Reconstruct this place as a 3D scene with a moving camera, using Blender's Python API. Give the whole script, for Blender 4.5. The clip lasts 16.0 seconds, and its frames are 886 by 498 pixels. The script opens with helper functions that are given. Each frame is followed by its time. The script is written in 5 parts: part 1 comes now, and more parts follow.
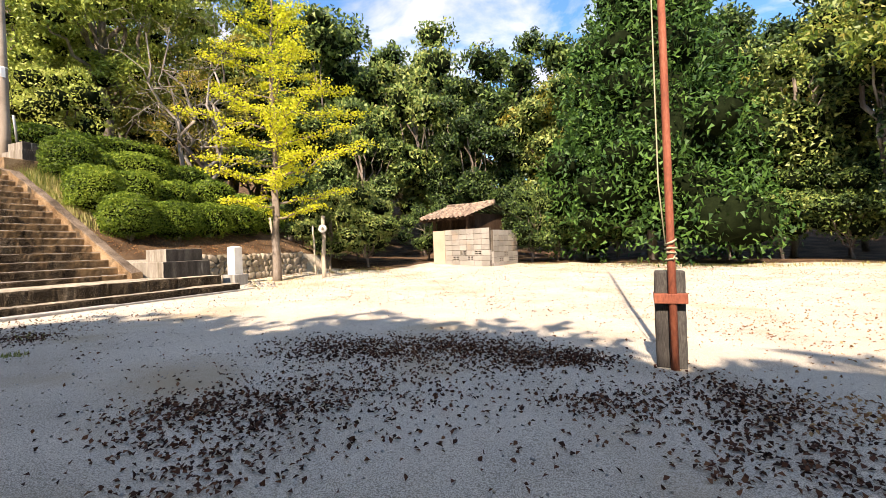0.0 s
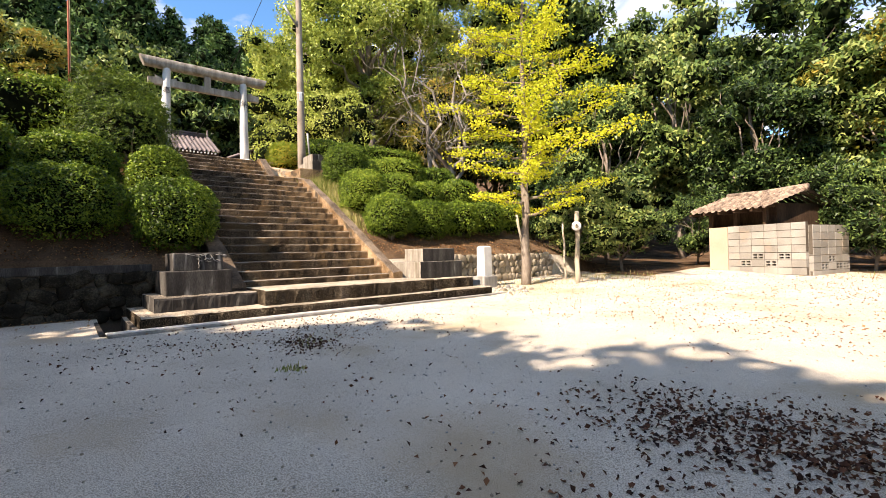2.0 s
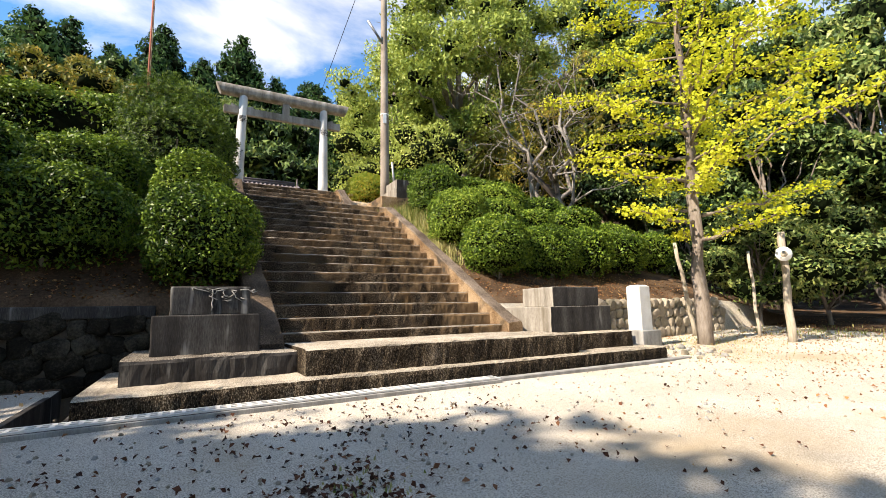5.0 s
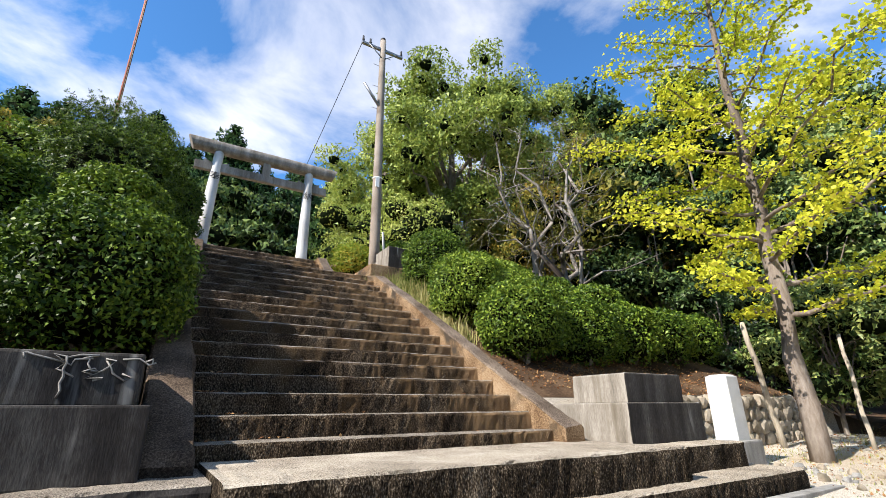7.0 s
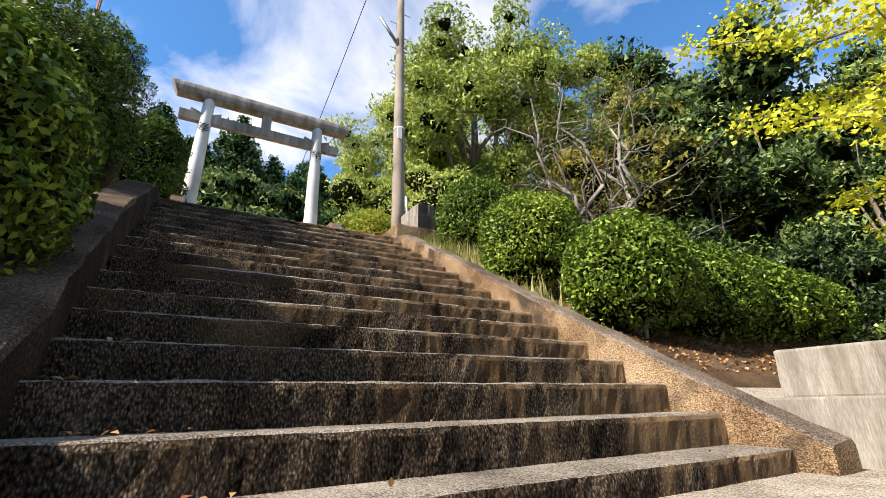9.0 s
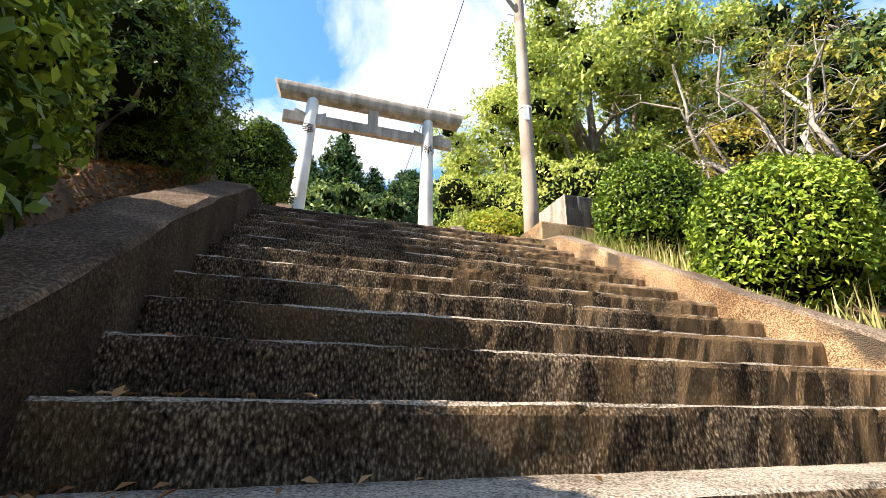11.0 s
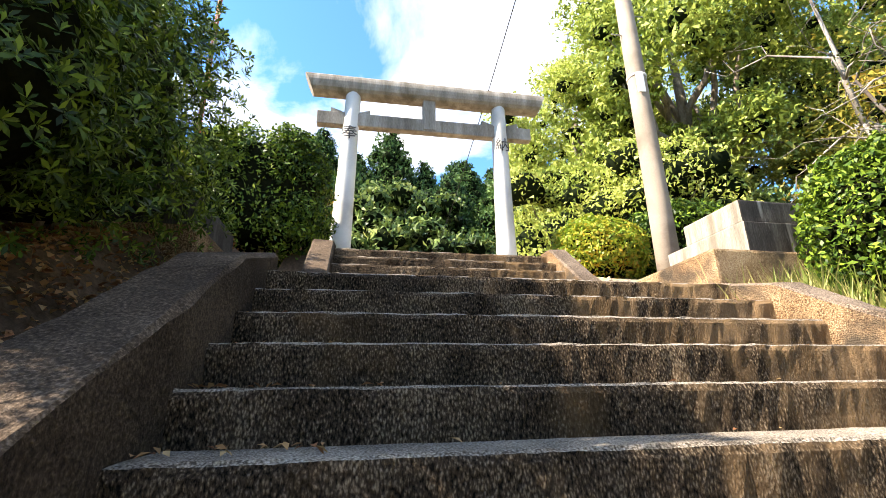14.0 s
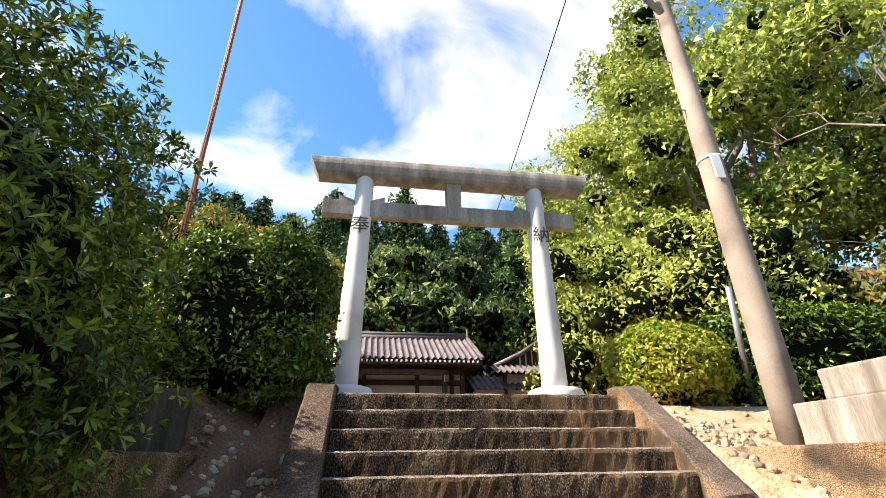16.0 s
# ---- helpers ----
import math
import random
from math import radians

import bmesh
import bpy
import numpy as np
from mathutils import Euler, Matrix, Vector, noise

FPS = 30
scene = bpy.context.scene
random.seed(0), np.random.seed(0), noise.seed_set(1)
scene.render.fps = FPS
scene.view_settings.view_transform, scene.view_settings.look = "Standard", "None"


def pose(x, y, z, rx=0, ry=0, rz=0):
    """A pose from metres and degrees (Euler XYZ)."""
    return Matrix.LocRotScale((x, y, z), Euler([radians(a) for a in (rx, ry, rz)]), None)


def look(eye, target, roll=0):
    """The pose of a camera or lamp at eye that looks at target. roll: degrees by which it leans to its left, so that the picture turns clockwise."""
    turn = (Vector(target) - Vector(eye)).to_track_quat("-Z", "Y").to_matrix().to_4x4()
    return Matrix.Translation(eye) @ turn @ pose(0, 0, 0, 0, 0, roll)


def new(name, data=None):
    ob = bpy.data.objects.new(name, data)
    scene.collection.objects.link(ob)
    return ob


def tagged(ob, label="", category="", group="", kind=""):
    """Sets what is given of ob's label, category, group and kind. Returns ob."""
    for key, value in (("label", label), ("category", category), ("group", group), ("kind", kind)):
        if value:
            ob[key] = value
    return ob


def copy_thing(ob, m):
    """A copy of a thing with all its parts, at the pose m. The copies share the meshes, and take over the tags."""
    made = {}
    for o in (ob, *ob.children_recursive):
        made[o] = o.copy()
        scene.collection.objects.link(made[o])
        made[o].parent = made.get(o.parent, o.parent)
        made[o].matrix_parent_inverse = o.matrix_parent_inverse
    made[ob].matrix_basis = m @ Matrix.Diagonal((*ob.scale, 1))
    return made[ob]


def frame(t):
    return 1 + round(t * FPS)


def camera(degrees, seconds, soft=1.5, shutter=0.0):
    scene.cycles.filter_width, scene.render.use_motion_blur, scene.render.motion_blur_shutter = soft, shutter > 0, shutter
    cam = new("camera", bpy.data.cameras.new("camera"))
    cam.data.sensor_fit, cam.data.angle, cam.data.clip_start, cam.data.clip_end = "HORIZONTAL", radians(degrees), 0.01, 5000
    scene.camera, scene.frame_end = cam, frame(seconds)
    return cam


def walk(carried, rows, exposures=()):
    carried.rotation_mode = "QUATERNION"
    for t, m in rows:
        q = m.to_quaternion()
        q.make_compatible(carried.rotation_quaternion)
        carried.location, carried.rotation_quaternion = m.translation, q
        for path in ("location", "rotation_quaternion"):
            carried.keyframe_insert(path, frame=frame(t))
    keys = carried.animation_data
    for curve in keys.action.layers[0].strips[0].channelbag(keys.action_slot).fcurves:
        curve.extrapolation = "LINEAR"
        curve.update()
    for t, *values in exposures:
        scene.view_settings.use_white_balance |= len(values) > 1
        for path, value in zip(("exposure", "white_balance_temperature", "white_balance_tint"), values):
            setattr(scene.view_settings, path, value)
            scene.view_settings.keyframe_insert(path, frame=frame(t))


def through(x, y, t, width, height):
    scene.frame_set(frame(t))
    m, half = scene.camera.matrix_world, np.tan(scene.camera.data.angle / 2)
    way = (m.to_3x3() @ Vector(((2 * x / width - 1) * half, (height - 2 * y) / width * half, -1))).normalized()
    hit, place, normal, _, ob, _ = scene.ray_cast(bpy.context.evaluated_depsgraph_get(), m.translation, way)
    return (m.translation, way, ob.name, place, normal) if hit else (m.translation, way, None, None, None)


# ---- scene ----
cam = camera(88.3, 16.0, soft=0.5)
PATH = [
    (0, (0.0, 0.0, 1.243), (-0.785, 1.84, 1.235), -2.0),
    (0.5, (-0.5, 0.3, 1.258), (-1.593, 1.974, 1.266), -2.0),
    (1, (-1.007, 0.548, 1.274), (-2.314, 2.062, 1.292), -1.7),
    (1.5, (-1.507, 0.817, 1.296), (-2.947, 2.205, 1.313), -1.5),
    (2, (-2.028, 1.066, 1.313), (-3.564, 2.346, 1.331), -1.4),
    (2.5, (-2.556, 1.316, 1.341), (-4.166, 2.503, 1.354), -1.2),
    (3, (-3.094, 1.531, 1.355), (-4.766, 2.628, 1.371), -1.2),
    (3.5, (-3.61, 1.79, 1.336), (-5.332, 2.806, 1.349), -1.2),
    (4, (-4.16, 2.089, 1.297), (-5.91, 3.058, 1.308), -1.3),
    (4.5, (-4.745, 2.392, 1.218), (-6.493, 3.363, 1.282), -1.3),
    (5, (-5.334, 2.692, 1.108), (-7.063, 3.661, 1.371), -1.3),
    (5.2, (-5.543, 2.804, 1.076), (-7.259, 3.766, 1.435), -1.3),
    (7.3, (-7.862, 3.493, 1.07), (-9.461, 4.491, 1.737), -0.8),
    (7.5, (-8.074, 3.581, 1.067), (-9.677, 4.58, 1.725), -1.2),
    (8, (-8.678, 3.821, 1.102), (-10.287, 4.815, 1.751), -1.5),
    (8.5, (-9.272, 3.981, 1.09), (-10.885, 4.968, 1.742), -1.4),
    (9, (-9.992, 4.143, 1.117), (-11.626, 5.099, 1.762), -1.2),
    (9.5, (-10.557, 4.195, 1.296), (-12.219, 5.095, 1.949), -0.8),
    (10, (-11.052, 4.123, 1.419), (-12.761, 4.935, 2.067), -0.8),
    (10.2, (-11.24, 4.123, 1.462), (-12.969, 4.886, 2.119), -0.3),
    (12.3, (-12.807, 4.524, 2.322), (-14.656, 4.944, 2.957), -0.5),
    (12.5, (-12.927, 4.562, 2.364), (-14.777, 4.991, 2.994), -0.6),
    (13, (-13.287, 4.552, 2.579), (-15.148, 4.926, 3.21), -0.6),
    (13.5, (-13.548, 4.413, 2.85), (-15.415, 4.768, 3.472), -0.9),
    (14, (-13.888, 4.253, 3.136), (-15.757, 4.605, 3.753), -1.0),
    (14.5, (-14.202, 4.226, 3.39), (-16.063, 4.57, 4.037), -0.9),
    (15, (-14.493, 4.123, 3.735), (-16.286, 4.47, 4.549), -1.3),
    (15.5, (-14.746, 4.101, 4.077), (-16.509, 4.437, 4.961), -1.5),
    (16, (-14.916, 4.218, 4.344), (-16.708, 4.509, 5.183), -0.9),
]
walk(cam, [(t, look(eye, target, roll)) for t, eye, target, roll in PATH],
     exposures=[(0.0, 1.5, 8000, 19), (3.0, 1.6, 7900, 17), (5.0, 1.4, 7300, 13), (7.5, 1.15, 6400, 12), (9.0, 1.3, 6900, 13), (10.0, 1.75, 7400, 15), (12.5, 2.2, 7300, 15), (14.5, 2.3, 7400, 13), (16.0, 1.75, 7400, 16)])

# ---- sky and sun ----
SUN_ELEV, SUN_FROM = 41.0, (0.10, -1.0)
world = bpy.data.worlds.new("world")
scene.world = world
world.use_nodes = True
wt = world.node_tree
wt.nodes.clear()


def wire(tree, a, b):
    tree.links.new(a, b)


sky = wt.nodes.new("ShaderNodeTexSky")
sky.sky_type, sky.sun_disc = "NISHITA", False
sky.sun_elevation, sky.sun_rotation = radians(SUN_ELEV), math.atan2(SUN_FROM[0], SUN_FROM[1])
sky.air_density, sky.dust_density, sky.ozone_density = 1.0, 0.3, 2.5
coord = wt.nodes.new("ShaderNodeTexCoord")
split = wt.nodes.new("ShaderNodeSeparateXYZ")
wire(wt, coord.outputs["Generated"], split.inputs[0])
low = wt.nodes.new("ShaderNodeMath")
low.operation, low.inputs[1].default_value = "MAXIMUM", 0.06
wire(wt, split.outputs["Z"], low.inputs[0])
flat = wt.nodes.new("ShaderNodeCombineXYZ")
for axis in ("X", "Y"):
    ratio = wt.nodes.new("ShaderNodeMath")
    ratio.operation = "DIVIDE"
    wire(wt, split.outputs[axis], ratio.inputs[0])
    wire(wt, low.outputs[0], ratio.inputs[1])
    wire(wt, ratio.outputs[0], flat.inputs[axis])
cloud = wt.nodes.new("ShaderNodeTexNoise")
cloud.inputs["Scale"].default_value, cloud.inputs["Detail"].default_value = 1.45, 9.0
cloud.inputs["Roughness"].default_value, cloud.inputs["Distortion"].default_value = 0.56, 0.35
wire(wt, flat.outputs[0], cloud.inputs["Vector"])
cover = wt.nodes.new("ShaderNodeValToRGB")
cover.color_ramp.elements[0].position, cover.color_ramp.elements[1].position = 0.45, 0.74
wire(wt, cloud.outputs["Fac"], cover.inputs[0])
tint = wt.nodes.new("ShaderNodeMix")
tint.data_type, tint.blend_type = "RGBA", "MULTIPLY"
tint.inputs[0].default_value = 1.0
tint.inputs[7].default_value = (0.78, 1.45, 1.90, 1)
wire(wt, sky.outputs[0], tint.inputs[6])
mixed = wt.nodes.new("ShaderNodeMix")
mixed.data_type = "RGBA"
mixed.inputs[7].default_value = (9.6, 9.6, 9.7, 1)
wire(wt, cover.outputs[0], mixed.inputs[0])
wire(wt, tint.outputs[2], mixed.inputs[6])
back = wt.nodes.new("ShaderNodeBackground")
back.inputs["Strength"].default_value = 0.063
wire(wt, mixed.outputs[2], back.inputs["Color"])
wout = wt.nodes.new("ShaderNodeOutputWorld")
wire(wt, back.outputs[0], wout.inputs[0])

sun = new("sun", bpy.data.lights.new("sun", "SUN"))
sun.data.energy, sun.data.angle, sun.data.color = 4.3, radians(0.55), (1.0, 0.94, 0.85)
_h = Vector((SUN_FROM[0], SUN_FROM[1], 0)).normalized() * math.cos(radians(SUN_ELEV))
sun.matrix_world = look((_h.x * 60, _h.y * 60, 60 * math.sin(radians(SUN_ELEV))), (0, 0, 0))


# ---- materials ----
def material(name, colours, scale=1.0, rough=0.85, bump=0.3, grain=40.0, stretch=(1, 1, 1), metal=0.0,
             stain=None, stain_scale=0.7, stain_at=(0.5, 0.65), depth=0.01, spec=0.4, each=0.0, spread=0.16, fineness=0.45,
             pebble=0.0, y_tint=None):
    """A rough surface: colours laid by coarse and fine noise, a stain of its own shape, fine relief."""
    m = bpy.data.materials.new(name)
    m.use_nodes = True
    nt = m.node_tree
    nodes = nt.nodes
    bsdf = nodes["Principled BSDF"]
    bsdf.inputs["Roughness"].default_value, bsdf.inputs["Metallic"].default_value = rough, metal
    bsdf.inputs["Specular IOR Level"].default_value = spec
    geo = nodes.new("ShaderNodeNewGeometry")
    mp = nodes.new("ShaderNodeMapping")
    mp.inputs["Scale"].default_value = stretch
    wire(nt, geo.outputs["Position"], mp.inputs["Vector"])
    coarse = nodes.new("ShaderNodeTexNoise")
    coarse.inputs["Scale"].default_value, coarse.inputs["Detail"].default_value = scale, 8
    fine = nodes.new("ShaderNodeTexNoise")
    fine.inputs["Scale"].default_value, fine.inputs["Detail"].default_value = grain, 4
    fine.inputs["Roughness"].default_value = 0.7
    for n in (coarse, fine):
        wire(nt, mp.outputs[0], n.inputs["Vector"])
    both = nodes.new("ShaderNodeMath")
    both.operation, both.inputs[1].default_value = "MULTIPLY_ADD", 1 - fineness
    half = nodes.new("ShaderNodeMath")
    half.operation, half.inputs[1].default_value = "MULTIPLY", fineness
    wire(nt, fine.outputs["Fac"], half.inputs[0])
    wire(nt, coarse.outputs["Fac"], both.inputs[0])
    wire(nt, half.outputs[0], both.inputs[2])
    value = both.outputs[0]
    if pebble:
        cells = nodes.new("ShaderNodeTexVoronoi")
        cells.inputs["Scale"].default_value = pebble
        wire(nt, mp.outputs[0], cells.inputs["Vector"])
        proud = nodes.new("ShaderNodeMath")
        proud.operation, proud.inputs[1].default_value = "MULTIPLY_ADD", -0.30
        wire(nt, cells.outputs["Distance"], proud.inputs[0])
        lift = nodes.new("ShaderNodeMath")
        lift.operation, lift.inputs[1].default_value = "ADD", 0.12
        wire(nt, value, lift.inputs[0])
        wire(nt, lift.outputs[0], proud.inputs[2])
        value = proud.outputs[0]
    if each:
        info = nodes.new("ShaderNodeObjectInfo")
        vary = nodes.new("ShaderNodeMath")
        vary.operation, vary.inputs[1].default_value = "MULTIPLY_ADD", each
        wire(nt, info.outputs["Random"], vary.inputs[0])
        wire(nt, value, vary.inputs[2])
        value = vary.outputs[0]
    ramp = nodes.new("ShaderNodeValToRGB")
    el = ramp.color_ramp.elements
    lo, hi = 0.5 - spread, 0.5 + spread + each
    while len(el) < len(colours):
        el.new(0.5)
    for n, c in enumerate(colours):
        el[n].position, el[n].color = lo + (hi - lo) * n / max(1, len(colours) - 1), (*c, 1)
    wire(nt, value, ramp.inputs[0])
    colour = ramp.outputs[0]
    if stain:
        spot = nodes.new("ShaderNodeTexNoise")
        spot.inputs["Scale"].default_value, spot.inputs["Detail"].default_value = stain_scale, 6
        wire(nt, mp.outputs[0], spot.inputs["Vector"])
        sr = nodes.new("ShaderNodeValToRGB")
        sr.color_ramp.elements[0].position, sr.color_ramp.elements[1].position = stain_at
        wire(nt, spot.outputs["Fac"], sr.inputs[0])
        over = nodes.new("ShaderNodeMix")
        over.data_type = "RGBA"
        over.inputs[7].default_value = (*stain, 1)
        wire(nt, sr.outputs[0], over.inputs[0])
        wire(nt, colour, over.inputs[6])
        colour = over.outputs[2]
    # Even tint that grows along y, broken up by noise.
    if y_tint:
        tone, y_from, y_to = y_tint
        spot = nodes.new("ShaderNodeTexNoise")
        spot.inputs["Scale"].default_value, spot.inputs["Detail"].default_value = 5.0, 6
        wire(nt, mp.outputs[0], spot.inputs["Vector"])
        axes = nodes.new("ShaderNodeSeparateXYZ")
        wire(nt, geo.outputs["Position"], axes.inputs[0])
        reach = nodes.new("ShaderNodeMapRange")
        reach.inputs["From Min"].default_value, reach.inputs["From Max"].default_value = y_from, y_to
        wire(nt, axes.outputs["Y"], reach.inputs["Value"])
        amount = nodes.new("ShaderNodeMath")
        amount.operation, amount.use_clamp = "MULTIPLY_ADD", True
        amount.inputs[1].default_value = 3.2
        shift = nodes.new("ShaderNodeMath")
        shift.operation, shift.inputs[1].default_value, shift.inputs[2].default_value = "MULTIPLY_ADD", 1.5, -2.1
        wire(nt, reach.outputs[0], shift.inputs[0])
        wire(nt, spot.outputs["Fac"], amount.inputs[0])
        wire(nt, shift.outputs[0], amount.inputs[2])
        over = nodes.new("ShaderNodeMix")
        over.data_type = "RGBA"
        over.inputs[7].default_value = (*tone, 1)
        wire(nt, amount.outputs[0], over.inputs[0])
        wire(nt, colour, over.inputs[6])
        colour = over.outputs[2]
    wire(nt, colour, bsdf.inputs["Base Color"])
    if bump:
        bp = nodes.new("ShaderNodeBump")
        bp.inputs["Strength"].default_value, bp.inputs["Distance"].default_value = bump, depth
        wire(nt, value, bp.inputs["Height"])
        wire(nt, bp.outputs[0], bsdf.inputs["Normal"])
    return m


def leaf_material(name, colours, rough=0.45, through=0.35, each=0.25, spec=0.35):
    """Leaves: each leaf has its own tone, light comes through the blade."""
    m = bpy.data.materials.new(name)
    m.use_nodes = True
    nt = m.node_tree
    nodes = nt.nodes
    bsdf = nodes["Principled BSDF"]
    bsdf.inputs["Roughness"].default_value = rough
    bsdf.inputs["Specular IOR Level"].default_value = spec
    geo, info = nodes.new("ShaderNodeNewGeometry"), nodes.new("ShaderNodeObjectInfo")
    patch = nodes.new("ShaderNodeTexNoise")
    patch.inputs["Scale"].default_value, patch.inputs["Detail"].default_value = 0.55, 3
    wire(nt, geo.outputs["Position"], patch.inputs["Vector"])
    s1 = nodes.new("ShaderNodeMath")
    s1.operation, s1.inputs[1].default_value = "MULTIPLY_ADD", 0.5
    wire(nt, geo.outputs["Random Per Island"], s1.inputs[0])
    s2 = nodes.new("ShaderNodeMath")
    s2.operation, s2.inputs[1].default_value, s2.inputs[2].default_value = "MULTIPLY_ADD", 0.7, -0.1
    wire(nt, patch.outputs["Fac"], s2.inputs[0])
    wire(nt, s2.outputs[0], s1.inputs[2])
    s3 = nodes.new("ShaderNodeMath")
    s3.operation, s3.inputs[1].default_value = "MULTIPLY_ADD", each
    wire(nt, info.outputs["Random"], s3.inputs[0])
    wire(nt, s1.outputs[0], s3.inputs[2])
    s4 = nodes.new("ShaderNodeMath")
    s4.operation, s4.inputs[1].default_value = "SUBTRACT", each * 0.5
    wire(nt, s3.outputs[0], s4.inputs[0])
    ramp = nodes.new("ShaderNodeValToRGB")
    el = ramp.color_ramp.elements
    while len(el) < len(colours):
        el.new(0.5)
    for n, c in enumerate(colours):
        el[n].position, el[n].color = 0.15 + 0.7 * n / (len(colours) - 1), (*c, 1)
    wire(nt, s4.outputs[0], ramp.inputs[0])
    wire(nt, ramp.outputs[0], bsdf.inputs["Base Color"])
    tl = nodes.new("ShaderNodeBsdfTranslucent")
    wire(nt, ramp.outputs[0], tl.inputs["Color"])
    mx = nodes.new("ShaderNodeMixShader")
    mx.inputs[0].default_value = through
    wire(nt, bsdf.outputs[0], mx.inputs[1])
    wire(nt, tl.outputs[0], mx.inputs[2])
    wire(nt, mx.outputs[0], nodes["Material Output"].inputs["Surface"])
    return m


SAND = material("sand", [(0.31, 0.27, 0.215), (0.63, 0.565, 0.47), (0.80, 0.74, 0.64)], 0.9, 0.95, 1.0, 95, depth=0.016, spec=0.1, spread=0.15, fineness=0.78, pebble=130.0,
                stain=(0.44, 0.35, 0.24), stain_scale=0.6, stain_at=(0.53, 0.72))
SOIL = material("soil", [(0.035, 0.022, 0.014), (0.095, 0.06, 0.036), (0.20, 0.13, 0.08)], 1.4, 0.95, 0.9, 30, depth=0.03, spec=0.05)
CLAY = material("clay", [(0.22, 0.145, 0.085), (0.43, 0.32, 0.20), (0.60, 0.50, 0.36)], 2.5, 0.95, 1.0, 30, depth=0.05, spec=0.1, spread=0.13, fineness=0.6)
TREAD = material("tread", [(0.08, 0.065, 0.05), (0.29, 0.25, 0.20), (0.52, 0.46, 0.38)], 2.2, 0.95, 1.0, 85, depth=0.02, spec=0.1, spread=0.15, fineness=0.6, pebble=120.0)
# Risers far darker than treads: staining, plus shade of upright faces in colour.
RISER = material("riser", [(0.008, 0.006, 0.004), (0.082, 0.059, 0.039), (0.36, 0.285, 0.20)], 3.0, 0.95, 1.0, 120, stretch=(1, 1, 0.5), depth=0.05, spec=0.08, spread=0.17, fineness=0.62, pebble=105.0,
                 stain=(0.17, 0.105, 0.05), stain_scale=1.6, stain_at=(0.55, 0.78), y_tint=((0.30, 0.195, 0.105), 5.0, 7.6))
# Same split for the platform: light top, edge dark with its shade.
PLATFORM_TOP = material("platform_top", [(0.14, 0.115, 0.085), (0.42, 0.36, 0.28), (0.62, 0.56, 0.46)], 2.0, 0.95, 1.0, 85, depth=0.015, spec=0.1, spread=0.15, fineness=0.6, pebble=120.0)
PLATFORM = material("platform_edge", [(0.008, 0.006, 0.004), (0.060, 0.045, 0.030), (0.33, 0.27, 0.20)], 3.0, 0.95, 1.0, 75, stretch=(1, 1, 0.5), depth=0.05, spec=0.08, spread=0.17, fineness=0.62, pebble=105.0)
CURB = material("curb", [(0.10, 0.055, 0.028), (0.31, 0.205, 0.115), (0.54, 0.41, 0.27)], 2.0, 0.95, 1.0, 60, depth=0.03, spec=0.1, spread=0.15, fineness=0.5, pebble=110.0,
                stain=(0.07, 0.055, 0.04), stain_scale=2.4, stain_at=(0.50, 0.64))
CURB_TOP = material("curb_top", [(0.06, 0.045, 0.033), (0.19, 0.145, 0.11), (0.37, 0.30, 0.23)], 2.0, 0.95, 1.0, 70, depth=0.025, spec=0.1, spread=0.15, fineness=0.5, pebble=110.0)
CONCRETE = material("concrete", [(0.15, 0.145, 0.135), (0.27, 0.262, 0.245), (0.40, 0.39, 0.365)], 1.6, 0.9, 0.5, 60, stretch=(3, 3, 0.4), depth=0.008, spec=0.2,
                    stain=(0.16, 0.155, 0.14), stain_scale=2.2, stain_at=(0.5, 0.72))
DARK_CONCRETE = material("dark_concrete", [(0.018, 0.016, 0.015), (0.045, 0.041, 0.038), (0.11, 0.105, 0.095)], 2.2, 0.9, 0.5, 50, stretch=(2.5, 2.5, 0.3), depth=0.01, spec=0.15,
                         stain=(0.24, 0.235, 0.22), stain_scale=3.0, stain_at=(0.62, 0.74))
GRANITE = material("granite", [(0.42, 0.42, 0.41), (0.58, 0.58, 0.56), (0.70, 0.70, 0.68)], 1.2, 0.7, 0.3, 120, depth=0.004, spec=0.3,
                   stain=(0.30, 0.28, 0.25), stain_scale=1.0, stain_at=(0.55, 0.8))
WEATHERED = material("weathered_granite", [(0.12, 0.105, 0.085), (0.24, 0.215, 0.18), (0.40, 0.375, 0.33)], 2.4, 0.85, 0.6, 60, stretch=(2.5, 2.5, 0.25), depth=0.01, spec=0.2,
                     stain=(0.13, 0.11, 0.08), stain_scale=2.2, stain_at=(0.54, 0.72))
STONE = material("wall_stone", [(0.16, 0.13, 0.095), (0.30, 0.255, 0.195), (0.44, 0.39, 0.31)], 3.0, 0.95, 0.9, 30, depth=0.02, spec=0.15, each=0.25,
                 stain=(0.08, 0.075, 0.05), stain_scale=2.0, stain_at=(0.55, 0.7))
# Much darker copy of wall_stone: the wall's shade is in the colour.
DARK_STONE = material("shaded_stone", [(0.006, 0.005, 0.004), (0.022, 0.019, 0.014), (0.085, 0.075, 0.055)], 4.0, 0.95, 1.0, 36, depth=0.03, spec=0.05, each=0.15, spread=0.12)
MORTAR = material("mortar", [(0.06, 0.05, 0.04), (0.12, 0.10, 0.08)], 3.0, 0.95, 0.6, 30, spec=0.1)
BARK = material("bark", [(0.09, 0.07, 0.055), (0.19, 0.155, 0.125), (0.31, 0.27, 0.23)], 4.0, 0.95, 1.0, 22, stretch=(1, 1, 0.25), depth=0.03, spec=0.1)
